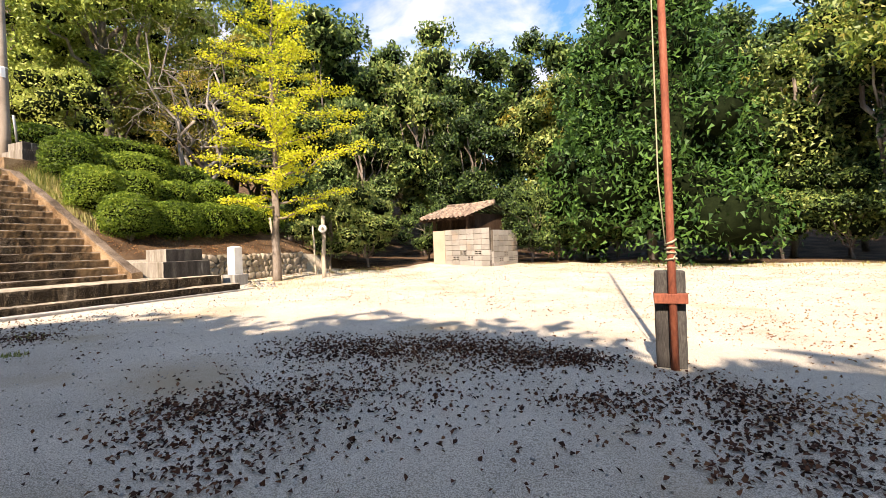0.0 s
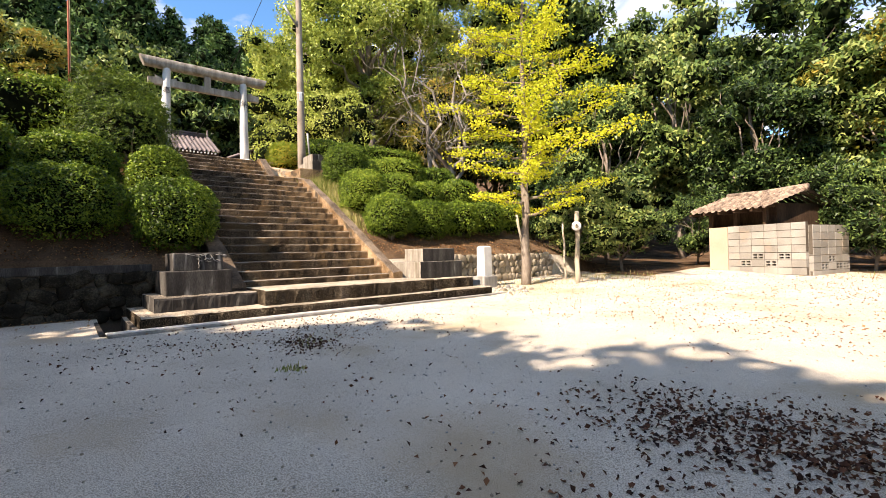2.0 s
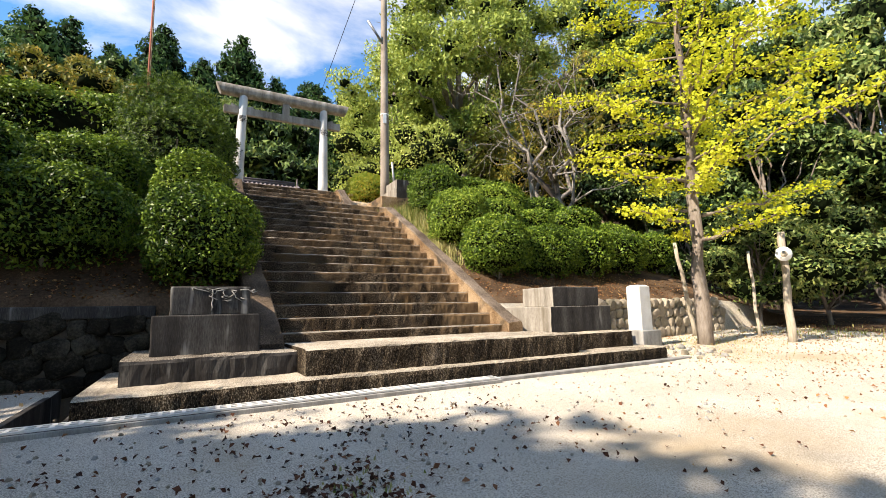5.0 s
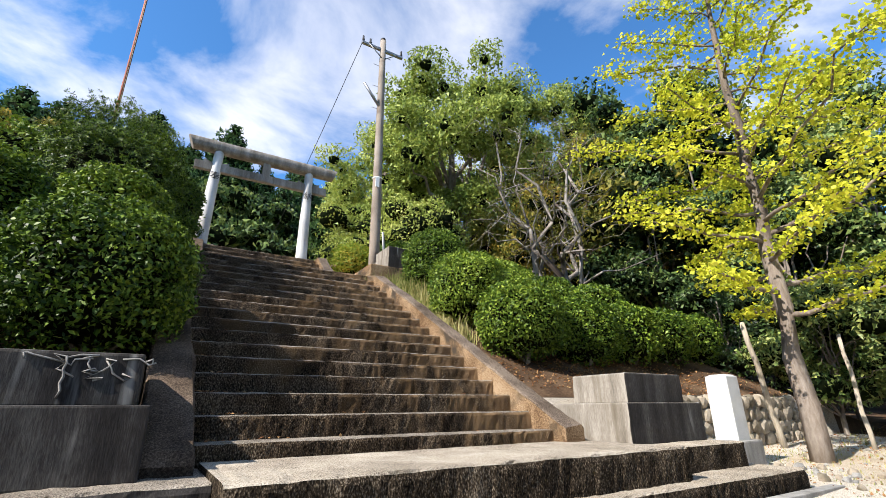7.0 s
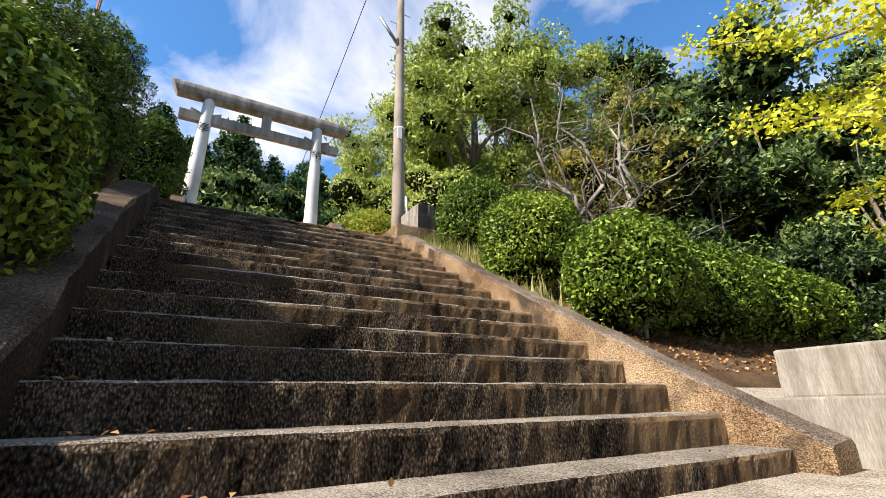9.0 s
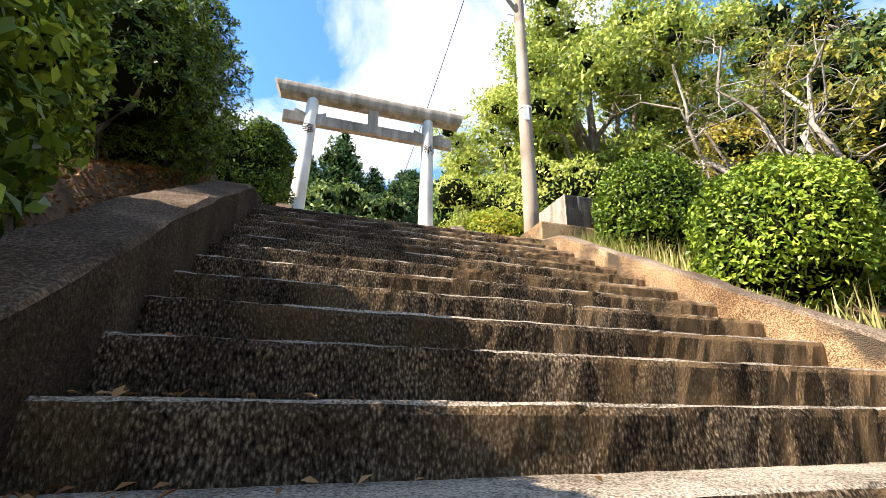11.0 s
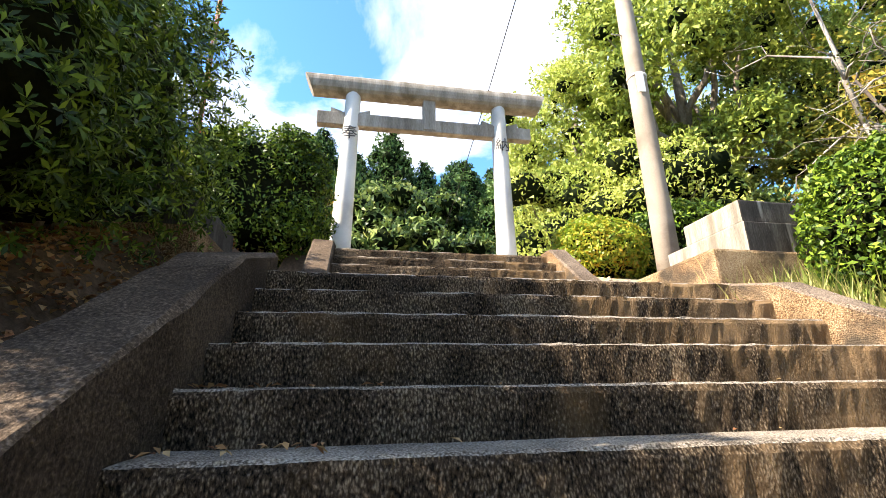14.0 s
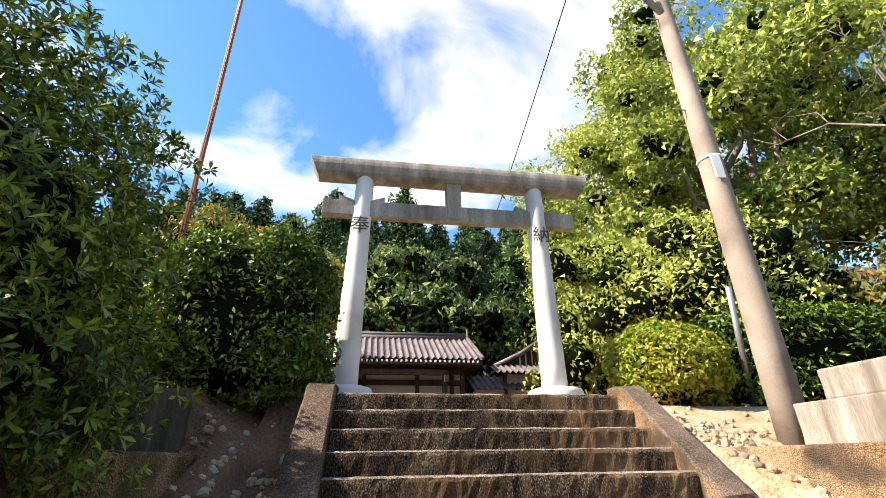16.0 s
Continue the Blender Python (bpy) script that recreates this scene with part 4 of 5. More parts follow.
def ginkgo_tree():
    rng = np.random.default_rng(77)
    tree = empty("ginkgo_tree", (-10.6, 11.3, 0.42), "slender ginkgo tree in bright yellow autumn leaf", "tree")
    height = 9.4
    runs = [limb(rng, (0, 0, -0.3), (0.0, 0.15, height), 0.15, 0.022, 0.05, 12)]
    spine = runs[0][0]
    chunks = []
    for k in range(50):
        h = 2.2 + (height - 2.7) * (k + rng.uniform(0, 1)) / 50
        seg = min(11, int(h / height * 12))
        root = spine[seg] + (spine[seg + 1] - spine[seg]) * (h / height * 12 - seg)
        a = k * 2.4 + rng.normal(0, 0.3)
        long = (3.15 * (1 - ((h - 3.6) / 6.3) ** 2) if h > 3.6 else 1.9 + 0.78 * (h - 2.0)) * rng.uniform(0.6, 1.1)
        long = max(0.6, long * (0.90 + 0.12 * math.cos(a - 0.5)))
        rise = rng.uniform(0.0, 0.5) + 0.05 * h
        tip = np.array(root) + np.array([math.cos(a) * long, math.sin(a) * long, rise * long * 0.5 - 0.1])
        pts, rad = limb(rng, root, tip, 0.05 * (1.15 - h / height), 0.008, 0.12, 6)
        runs.append((pts, rad))
        P = np.array([tuple(p) for p in pts])
        n = int(175 * long)
        s = rng.uniform(0.14, 1.08, n) ** 0.8 * 6
        i = np.minimum(s.astype(int), 5)
        c = P[i] + (P[i + 1] - P[i]) * (s - i)[:, None]
        p = c + rng.normal(0, 1, (n, 3)) * np.array([0.17, 0.17, 0.075]) * (0.5 + 0.16 * long)
        chunks.append(blades(p, np.tile([0, 0, 1.0], (n, 1)), 0.070, 0.070, rng, 0.8))
    v, f = merge(chunks)
    tubes("trunk", runs, BARK, tree, "", 7)
    mesh_part("crown", v, f, GINKGO, tree)


def bare_tree(place, seed, label, height=6.5):
    """A many-stemmed tree with twisted pale limbs and few leaves."""
    rng = np.random.default_rng(seed)
    tree = empty("bare_tree", place, label, "tree")
    runs, chunks = [], []
    for s in range(6):
        a = s * 1.05 + rng.normal(0, 0.2)
        tip = np.array([math.cos(a) * rng.uniform(1.0, 2.4), math.sin(a) * rng.uniform(1.2, 2.6), height * rng.uniform(0.7, 1.0)])
        pts, rad = limb(rng, (0.15 * math.cos(a), 0.15 * math.sin(a), -0.3), tip, 0.13, 0.03, 0.32, 7)
        runs.append((pts, rad))
        for k in range(2, 8):
            for _ in range(2):
                t2 = np.array(pts[k]) + rng.normal(0, 0.9, 3) + np.array([math.cos(a) * 0.4, math.sin(a) * 0.4, 0.5])
                p2, r2 = limb(rng, pts[k], t2, rad[k] * 0.5, 0.008, 0.3, 4)
                runs.append((p2, r2))
                for _ in range(3):
                    runs.append(limb(rng, p2[int(rng.integers(2, 5))], np.array(p2[-1]) + rng.normal(0, 0.5, 3), 0.010, 0.004, 0.2, 3))
                n = 55
                q = np.array(p2[-1]) + rng.normal(0, 0.34, (n, 3))
                chunks.append(blades(q, np.tile([0, 0, 1.0], (n, 1)), 0.10, 0.05, rng, 0.8))
    v, f = merge(chunks)
    tubes("trunk", runs, PALE_BARK, tree, "", 6)
    mesh_part("crown", v, f, AUTUMN, tree)


def whorls(points, normals, length, width, rng):
    """Shoot tips, each with a whorl of narrow leaves spread round it."""
    n = len(points)
    axis = normals / np.linalg.norm(normals, axis=1, keepdims=True) + rng.normal(0, 0.45, (n, 3))
    axis /= np.linalg.norm(axis, axis=1, keepdims=True)
    u = np.cross(axis, rng.normal(0, 1, (n, 3)))
    u /= np.linalg.norm(u, axis=1, keepdims=True)
    w = np.cross(axis, u)
    rings = []
    for k in range(8):
        a = k * 2.4 + rng.normal(0, 0.2, (n, 1))
        out = u * np.cos(a) + w * np.sin(a)
        rise = rng.uniform(0.0, 0.5, (n, 1)) + 0.07 * k
        along = out * np.cos(rise) + axis * np.sin(rise)
        side = np.cross(axis, out)
        size = length * rng.uniform(0.7, 1.25, (n, 1))
        wide = side * size * (width / length)
        base = points - axis * (0.35 * length * (1 - k / 8))
        rings.append(np.stack([base, base + along * size * 0.6 + wide * 0.5, base + along * size - axis * size * 0.12, base + along * size * 0.6 - wide * 0.5], 1))
    verts = np.concatenate(rings).reshape(-1, 3)
    return verts, np.arange(len(verts)).reshape(-1, 4)


def bush(place, radii, density, size, seed, label, leaf=None, square=0.86, group="clipped azaleas", category="bush", name="azalea_bush", loose=False):
    """A clipped bush: a near-black shade core, thousands of small leaves in an uneven skin."""
    rng = np.random.default_rng(seed)
    thing = empty(name, place, label, category, group)
    r = np.array(radii)

    def skin(d):
        q = np.sign(d) * np.abs(d) ** square
        q /= (np.abs(q) ** (2 / square)).sum(1, keepdims=True) ** (square / 2)
        return q

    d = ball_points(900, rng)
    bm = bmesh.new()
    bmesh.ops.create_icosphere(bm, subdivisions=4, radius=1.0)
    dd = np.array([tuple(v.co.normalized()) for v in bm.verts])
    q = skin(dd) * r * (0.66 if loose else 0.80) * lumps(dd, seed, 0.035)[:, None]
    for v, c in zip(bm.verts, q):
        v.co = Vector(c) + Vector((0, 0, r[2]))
    core = part("shade_core", bm, AZALEA_CORE, thing)
    area = 4 * math.pi * ((r[0] * r[1]) ** 1.6 / 3 + (r[0] * r[2]) ** 1.6 / 3 + (r[1] * r[2]) ** 1.6 / 3) ** (1 / 1.6)
    n = int(area * density * (0.5 if loose else 0.85 if density >= 2400 else 0.5))
    size *= 1.0 if loose else 1.04 if density >= 2400 else 1.3
    d = ball_points(n, rng)
    d[:, 2] = np.where((d[:, 2] < -0.55) & (rng.random(n) < 0.7), -d[:, 2], d[:, 2])
    base = skin(d) * r * lumps(d, seed, 0.035)[:, None]
    tuft = 1 + (0.12 if loose else 0.07) * np.sin(base @ np.array([11.1, 5.3, 8.7]) + 1.0) * np.sin(base @ np.array([-5.2, 8.9, 7.7]))
    reach = 0.66 + 0.46 * rng.random(n) ** 0.8 if loose else 0.76 + 0.30 * rng.random(n) ** 0.6
    p = base * (tuft * reach)[:, None] + np.array([0, 0, r[2]])
    nrm = d / r
    nrm /= np.linalg.norm(nrm, axis=1, keepdims=True)
    if loose:
        k = n // 7
        v, f = whorls(p[:k], nrm[:k] + np.array([0, 0, 0.5]), size * 1.45, size * 0.42, rng)
    else:
        v, f = blades(p, nrm * 0.7 + np.array([0, 0, 0.3]), size * 1.35, size * 0.6, rng, 0.8)
    mesh_part("foliage", v, f, leaf or AZALEA, thing)
    runs = [limb(rng, (rng.normal(0, r[0] * 0.12), rng.normal(0, r[1] * 0.12), -0.15), (rng.normal(0, r[0] * 0.4), rng.normal(0, r[1] * 0.4), r[2] * 0.9), 0.03, 0.012, 0.15, 4) for _ in range(6)]
    for run in runs:
        tubes("stem", [run], BARK, thing, "", 5)
    return thing


CLIPPED = "rounded clipped azalea bush, sunlit yellow-green on top"
SHADED = "rounded clipped azalea bush, dark green in shade"
HEDGE = "tall dense clipped hedge with glossy leaves"


def bushes():
    def at(x, y, rx, ry, rz, density, size, seed, label=CLIPPED, dz=0.0, **k):
        bush((x, y, ground_z(x, y) - 0.12 + dz), (rx, ry, rz), density, size, seed, label, **k)

    # beside the steps, sunny bank, row by row
    at(-13.15, 8.35, 0.62, 0.70, 0.64, 3000, 0.042, 1, dz=0.10)
    at(-13.30, 9.85, 0.62, 0.78, 0.62, 2600, 0.042, 2)
    at(-13.40, 11.2, 0.60, 0.76, 0.60, 2200, 0.045, 3)
    at(-13.60, 12.7, 0.60, 0.80, 0.60, 2000, 0.045, 4)
    at(-13.8, 14.3, 0.6, 0.7, 0.58, 1500, 0.05, 5)
    at(-14.75, 8.42, 0.70, 0.72, 0.72, 3000, 0.042, 6, dz=0.10)
    at(-15.9, 10.4, 0.68, 0.66, 0.60, 2000, 0.045, 7)
    at(-16.0, 11.9, 0.6, 0.62, 0.50, 1600, 0.05, 8)
    at(-16.0, 13.5, 0.75, 0.80, 0.58, 1600, 0.05, 9)
    at(-16.2, 15.3, 0.75, 0.95, 0.55, 1400, 0.05, 10)
    at(-18.2, 10.15, 0.75, 0.80, 0.62, 2200, 0.045, 11, "rounded clipped bush turning bronze")
    at(-16.75, 8.90, 0.70, 0.78, 0.80, 2800, 0.045, 41, "rounded clipped bush with bronze leaf tips", dz=0.2)
    at(-18.4, 12.2, 0.8, 1.35, 0.66, 1600, 0.05, 12)
    at(-18.5, 14.4, 0.8, 0.95, 0.60, 1400, 0.05, 13)
    at(-18.8, 16.4, 0.8, 1.0, 0.55, 1200, 0.055, 14)
    # by the gate and along the upper edge
    at(-20.9, 8.35, 0.72, 0.80, 0.62, 2600, 0.055, 15, "loose yellow-green bush with a few orange leaves", leaf=AUTUMN_BUSH, square=0.95)
    at(-20.9, 10.6, 0.7, 1.6, 0.80, 1800, 0.05, 16, HEDGE, square=0.62)
    at(-21.1, 13.6, 0.7, 1.9, 0.85, 1200, 0.055, 17, HEDGE, square=0.62)
    at(-21.3, 17.2, 0.8, 2.2, 0.85, 900, 0.06, 18, HEDGE, square=0.62)
    # shaded bank
    at(-12.70, 2.86, 0.74, 0.76, 0.74, 3200, 0.042, 21)
    at(-13.75, 2.70, 0.52, 0.60, 0.74, 3400, 0.042, 22, dz=-0.05)
    at(-15.65, 2.40, 0.72, 0.92, 0.80, 5200, 0.040, 29, "leafy evergreen bush with narrow dark leaves", dz=0.30, loose=True, leaf=NARROW)
    at(-13.05, 1.10, 0.78, 0.92, 0.69, 2400, 0.045, 23, SHADED)
    at(-12.85, -0.75, 0.75, 0.90, 0.98, 1800, 0.045, 24, SHADED)
    at(-12.9, -2.7, 0.8, 0.95, 0.95, 1400, 0.05, 25, SHADED)
    at(-14.5, 1.22, 0.80, 0.86, 0.62, 2600, 0.044, 26, dz=-0.05)
    at(-15.0, -0.55, 0.85, 1.0, 0.66, 2000, 0.048, 27, dz=-0.08)
    at(-15.2, -2.7, 0.9, 1.0, 0.72, 1500, 0.05, 28, SHADED, dz=-0.1)
    # tall hedge along the upper bank
    at(-16.85, 2.22, 0.95, 1.04, 1.28, 5000, 0.040, 31, "tall bushy evergreen hedge overhanging the steps", square=0.85, dz=-0.25, loose=True, leaf=NARROW)
    at(-18.6, 0.2, 1.0, 1.9, 0.92, 1800, 0.055, 32, HEDGE, dz=-0.15, square=0.62)
    at(-18.8, -3.0, 1.0, 2.0, 0.88, 1200, 0.06, 33, HEDGE, square=0.62)
    at(-19.0, -6.6, 1.0, 2.2, 0.88, 1000, 0.06, 34, HEDGE, square=0.62)
    at(-20.0, 2.85, 0.62, 0.92, 0.92, 3000, 0.048, 35, "squared clipped hedge beside the gate", square=0.6)


AUTUMN_GREEN = leaf_material("thin_leaf", [(0.06, 0.12, 0.02), (0.12, 0.20, 0.03), (0.22, 0.27, 0.05), (0.33, 0.30, 0.07)], 0.45, 0.35, 0.1)
AUTUMN_BUSH = leaf_material("turning_leaf", [(0.10, 0.20, 0.02), (0.20, 0.30, 0.03), (0.36, 0.38, 0.04), (0.55, 0.30, 0.04)], 0.45, 0.35, 0.1)
bushes()
ginkgo_tree()
bare_tree((-19.4, 15.6, 4.2), 5, "twisted pale-barked tree with few yellow leaves", 7.4)


def set_down(tree, x, y, turn=0.0, scale=1.0, dz=0.0):
    tree.matrix_world = Matrix.Translation((x, y, ground_z(x, y) + dz)) @ Matrix.Rotation(turn, 4, "Z") @ Matrix.Diagonal((scale, scale, scale, 1))
    return tree


def woods():
    rng = random.Random(11)
    oaks = [broad_tree("oak_tree", 12.5, 4.2, 0.8, OAK, BARK, 21000, 0.21, 100 + k, "dense dark evergreen oak at the wood's edge", 40, 0.22, clump=(0.18, 0.32)) for k in range(3)]
    camph = [broad_tree("camphor_tree", 14.5, 5.0, 3.0, CAMPHOR, BARK, 50000, 0.16, 120 + k, "large light-green camphor tree with rounded clumps", 74, 0.34, 0.78, clump=(0.13, 0.25), core=0.30) for k in range(2)]
    autumn = broad_tree("autumn_tree", 9.0, 3.4, 1.5, AUTUMN, BARK, 9000, 0.17, 131, "yellowing broadleaf tree among the evergreens", 26, 0.16, clump=(0.20, 0.32), core=0.5)
    cedars = [cedar_tree(17.0, 4.6, CEDAR, 9500, 0.46, 140 + k, "tall dark cedar on the hillside") for k in range(2)]
    bright = cedar_tree(14.0, 5.0, BRIGHT_CEDAR, 38000, 0.22, 150, "broad bright-green cypress with drooping sprays", 0.10, 150)
    pale = broad_tree("pale_tree", 10.0, 3.2, 4.0, AUTUMN_GREEN, PALE_BARK, 8000, 0.16, 165, "leaning pale-trunked tree with thin green foliage", 18, 0.17, lean=(-1.5, 0.5), core=0.35)
    shrub = broad_tree("shade_shrub", 3.6, 1.7, 0.3, OAK, BARK, 10500, 0.10, 160, "small glossy evergreen tree with several stems", 22, 0.06, core=0.6)
    hill = [broad_tree("hill_tree", 13.0, 4.6, 1.0, OAK, BARK, 7000, 0.42, 170 + k, "dense green broadleaf tree on the hill", 24, 0.2, clump=(0.24, 0.36)) for k in range(2)]
    young = broad_tree("young_tree", 5.6, 2.3, 0.3, CAMPHOR, BARK, 14000, 0.12, 181, "young light-green evergreen tree behind the hedge", 26, 0.1)
    used = set()

    def place(proto, x, y, scale=1.0, dz=0.0):
        turn = rng.uniform(0, 6.28)
        if proto.name in used:
            ob = copy_thing(proto, Matrix.Identity(4))
        else:
            used.add(proto.name)
            ob = proto
        set_down(ob, x, y, turn, scale, dz)

    # behind the upper bank
    place(camph[0], -26.5, 16.0, 1.15)
    place(camph[1], -30.5, 13.6, 0.92)
    place(camph[0], -24.5, 22.5, 1.1)
    place(camph[1], -33.0, 19.5, 1.05)
    place(autumn, -21.5, 18.0, 0.95)
    place(autumn, -20.3, 20.4, 1.3)
    place(rng.choice(oaks), -19.0, 24.0, 1.3)
    place(rng.choice(oaks), -23.0, 25.5, 1.35)
    place(young, -24.4, 12.4, 1.0)
    place(young, -27.0, 10.9, 1.1)
    # the wood round the yard
    for x, y, s in ((-18.5, 21.0, 0.85), (-14.5, 22.5, 0.75), (-12.5, 26.5, 1.05), (-17.0, 27.0, 1.15), (-22.0, 28.5, 1.2), (-8.6, 25.5, 0.8), (-9.0, 31.0, 1.25), (-4.0, 27.5, 0.95),
                    (-14.0, 33.0, 1.35), (-3.0, 34.0, 1.3), (3.5, 31.0, 1.2), (6.0, 23.5, 0.85), (9.5, 26.5, 1.0), (9.0, 20.0, 0.85), (12.5, 22.0, 1.0), (13.0, 15.5, 0.9), (16.0, 18.0, 1.1),
                    (16.5, 10.5, 1.0), (18.5, 4.0, 1.1), (18.0, -3.0, 1.1), (20.0, 28.0, 1.3), (12.0, 34.0, 1.3), (-28.0, 31.0, 1.3), (-20.0, 38.0, 1.4)):
        place(rng.choice(oaks), x, y, s)
    place(pale, 8.3, 19.4, 1.0)
    place(bright, 0.6, 21.6, 0.95)
    place(autumn, -4.6, 30.0, 1.25)
    place(autumn, 5.5, 27.0, 1.0)
    for x, y, s in ((-11.6, 15.4, 0.95), (-10.8, 17.0, 1.0), (-12.3, 18.6, 1.05), (-9.6, 20.5, 0.85), (-4.3, 19.9, 0.95), (-3.3, 21.0, 0.9), (-2.0, 21.3, 0.8), (8.6, 16.4, 0.75), (-14.6, 17.2, 1.1), (-1.0, 24.0, 1.2), (1.9, 23.4, 1.15), (3.6, 22.4, 1.1), (5.4, 22.0, 1.2), (7.2, 20.8, 1.1), (8.6, 18.4, 1.15),
                    (10.0, 16.6, 1.2), (10.8, 14.2, 1.2), (11.6, 11.8, 1.2), (4.4, 25.4, 1.4), (7.9, 23.6, 1.4), (-6.2, 22.8, 1.2), (10.6, 19.6, 1.4)):
        place(shrub, x, y, s)
    # hillside behind the shrine: a ridge of tall cedars and the wood below it
    for y, top in ((-34, 38.0), (-27, 37.0), (-20.5, 37.5), (-14.0, 36.0), (-11.0, 36.4), (-6.5, 33.5), (-1.5, 38.0), (3.2, 34.5), (7.6, 38.9), (12.4, 34.0), (16.8, 35.0), (19.6, 33.2), (22.3, 34.3), (27.0, 34.5), (33.0, 36.0)):
        x = -70 + rng.uniform(-1.0, 1.0)
        place(rng.choice(cedars), x, y, (top - ground_z(x, y)) / 17.0)
    for k in range(33):
        x, y = -47 - 7.5 * (k // 11) + rng.uniform(-2.0, 2.0), -36 + 6.6 * (k % 11) + rng.uniform(-2, 2)
        if rng.random() < 0.45:
            place(rng.choice(cedars), x, y, rng.uniform(0.7, 0.88))
        else:
            place(rng.choice(hill), x, y, rng.uniform(0.8, 1.08))
    for x, y, s in ((-33, -1.9, 1.05), (-34.5, -4.6, 1.12), (-32, 0.5, 0.9), (-33, -7.5, 1.0), (-37, -3.5, 0.95), (-34, -13, 1.1), (-40.5, 1.0, 0.95), (-28, -15, 1.1)):
        place(autumn, x, y, s)
    for x, y, s in ((-28, -9.5, 0.75), (-24, -14, 0.9), (-31, -20, 1.1), (-20, -19, 1.0), (-42, 19, 0.9), (-40, 25, 1.0), (-38, 30, 1.1), (-43.5, 3.4, 0.85), (-44.5, 6.2, 0.95), (-43.0, -1.0, 0.9), (-44.0, 9.5, 0.9)):
        place(rng.choice(hill), x, y, s)
    # unseen trees added on the sunward side to shade the yard and bank
    for x, y, s in ((-5.2, -9.0, 1.06), (-2.6, -9.4, 1.08), (0.0, -8.8, 1.02), (3.2, -9.6, 1.08), (-4.6, -12.2, 1.2), (-1.4, -12.6, 1.24), (2.0, -12.5, 1.12), (-5.6, -11.8, 1.05), (-3.0, -6.5, 0.82), (0.5, -6.0, 0.76), (-5.5, -5.5, 0.7), (7.5, -13.0, 1.0), (12.0, -12.0, 1.0), (-9.4, -8.6, 0.70), (-12.4, -8.4, 0.82), (-10.0, -11.0, 0.78), (-15.0, -8.6, 0.72), (-13.4, -11.0, 0.80), (-17.4, -8.8, 0.54), (-19.8, -9.4, 0.5), (-16.4, -11.5, 0.7)):
        place(rng.choice(hill), x, y, s)


woods()


# ---- buildings ----
def tile_rows(name, parent, mat, x0, z0, x1, z1, y0, y1, pitch=0.28, courses=12):
    """Pantiles: rounded rolls running down the slope, broken by courses."""
    verts, faces = [], []
    n = int((y1 - y0) / pitch)
    slope = Vector((x1 - x0, 0, z1 - z0))
    normal = Vector((-(z1 - z0), 0, x1 - x0)).normalized()
    if normal.z < 0:
        normal = -normal
    for c in range(courses):
        for k in range(n):
            ya = y0 + (y1 - y0) * k / n
            w = (y1 - y0) / n
            a = Vector((x0, 0, z0)) + slope * (c / courses)
            b = Vector((x0, 0, z0)) + slope * ((c + 1.12) / courses)
            i = len(verts)
            for s, lift in ((0, 0.0), (0.18, -0.02), (0.45, -0.01), (0.62, 0.05), (0.8, 0.075), (1.0, 0.03)):
                verts.append(a + normal * (lift + 0.0) + Vector((0, ya + s * w, 0)))
                verts.append(b + normal * (lift + 0.035) + Vector((0, ya + s * w, 0)))
            for s in range(5):
                faces.append((i + 2 * s, i + 2 * s + 1, i + 2 * s + 3, i + 2 * s + 2))
    return tagged(mesh_part(name, verts, faces, mat, parent), kind="stuff")


HUT = Matrix.Translation((-8.3, 18.5, 0.42)) @ Matrix.Rotation(radians(-20), 4, "Z") @ Matrix.Diagonal((1, 1, 1.15, 1))


def wall_hut():
    """The hut with a pantiled roof, set askew at the edge of the wood."""
    hut = empty("storage_hut", (0, 0, 0), "small dark timber hut with an old pantiled roof", "hut")
    hut.matrix_world = HUT
    # Dark sheet filling the open front: its shade is in the timber colour.
    boxed("opening_sheet", (-0.1, 0.42, -0.1), (1.9, 0.52, 1.92), TIMBER, hut, "dark sheet for the shade in the open front")
    boxed("side_wall", (-0.2, 0.42, -0.1), (-0.1, 2.4, 1.92), TIMBER, hut)
    boxed("side_wall", (1.9, 0.42, -0.1), (2.0, 2.4, 1.92), TIMBER, hut)
    boxed("back_wall", (-0.1, 2.3, -0.1), (1.9, 2.4, 1.90), TIMBER, hut)
    for x in (0.0, 0.95, 1.9):
        boxed("post", (x - 0.06, 0.0, 1.2), (x + 0.06, 0.12, 1.84), TIMBER, hut)
    boxed("eave_beam", (-0.35, -0.02, 1.80), (2.15, 0.12, 1.86), TIMBER, hut)
    front = tile_rows("front_tiles", hut, PALE_TILE, 0, 0, 1.9, 0.50, -1.36, 1.36, 0.24, 8)
    front.matrix_local = Matrix.Translation((0.95, -0.5, 1.78)) @ Matrix.Rotation(radians(90), 4, "Z")
    rear = tile_rows("rear_tiles", hut, PALE_TILE, 0, 0, -1.7, 0.48, -1.36, 1.36, 0.24, 7)
    rear.matrix_local = Matrix.Translation((0.95, 3.1, 1.80)) @ Matrix.Rotation(radians(90), 4, "Z")
    tubes("ridge", [([(-0.40, 1.42, 2.34), (0.95, 1.42, 2.31), (2.30, 1.42, 2.34)], [0.11, 0.10, 0.11])], PALE_TILE, hut, "", 10)
    for k in range(5):
        boxed("rafter", (-0.45 + 0.55 * k, -0.45, 1.70), (-0.38 + 0.55 * k, 0.2, 1.78), TIMBER, hut)


wall_hut()


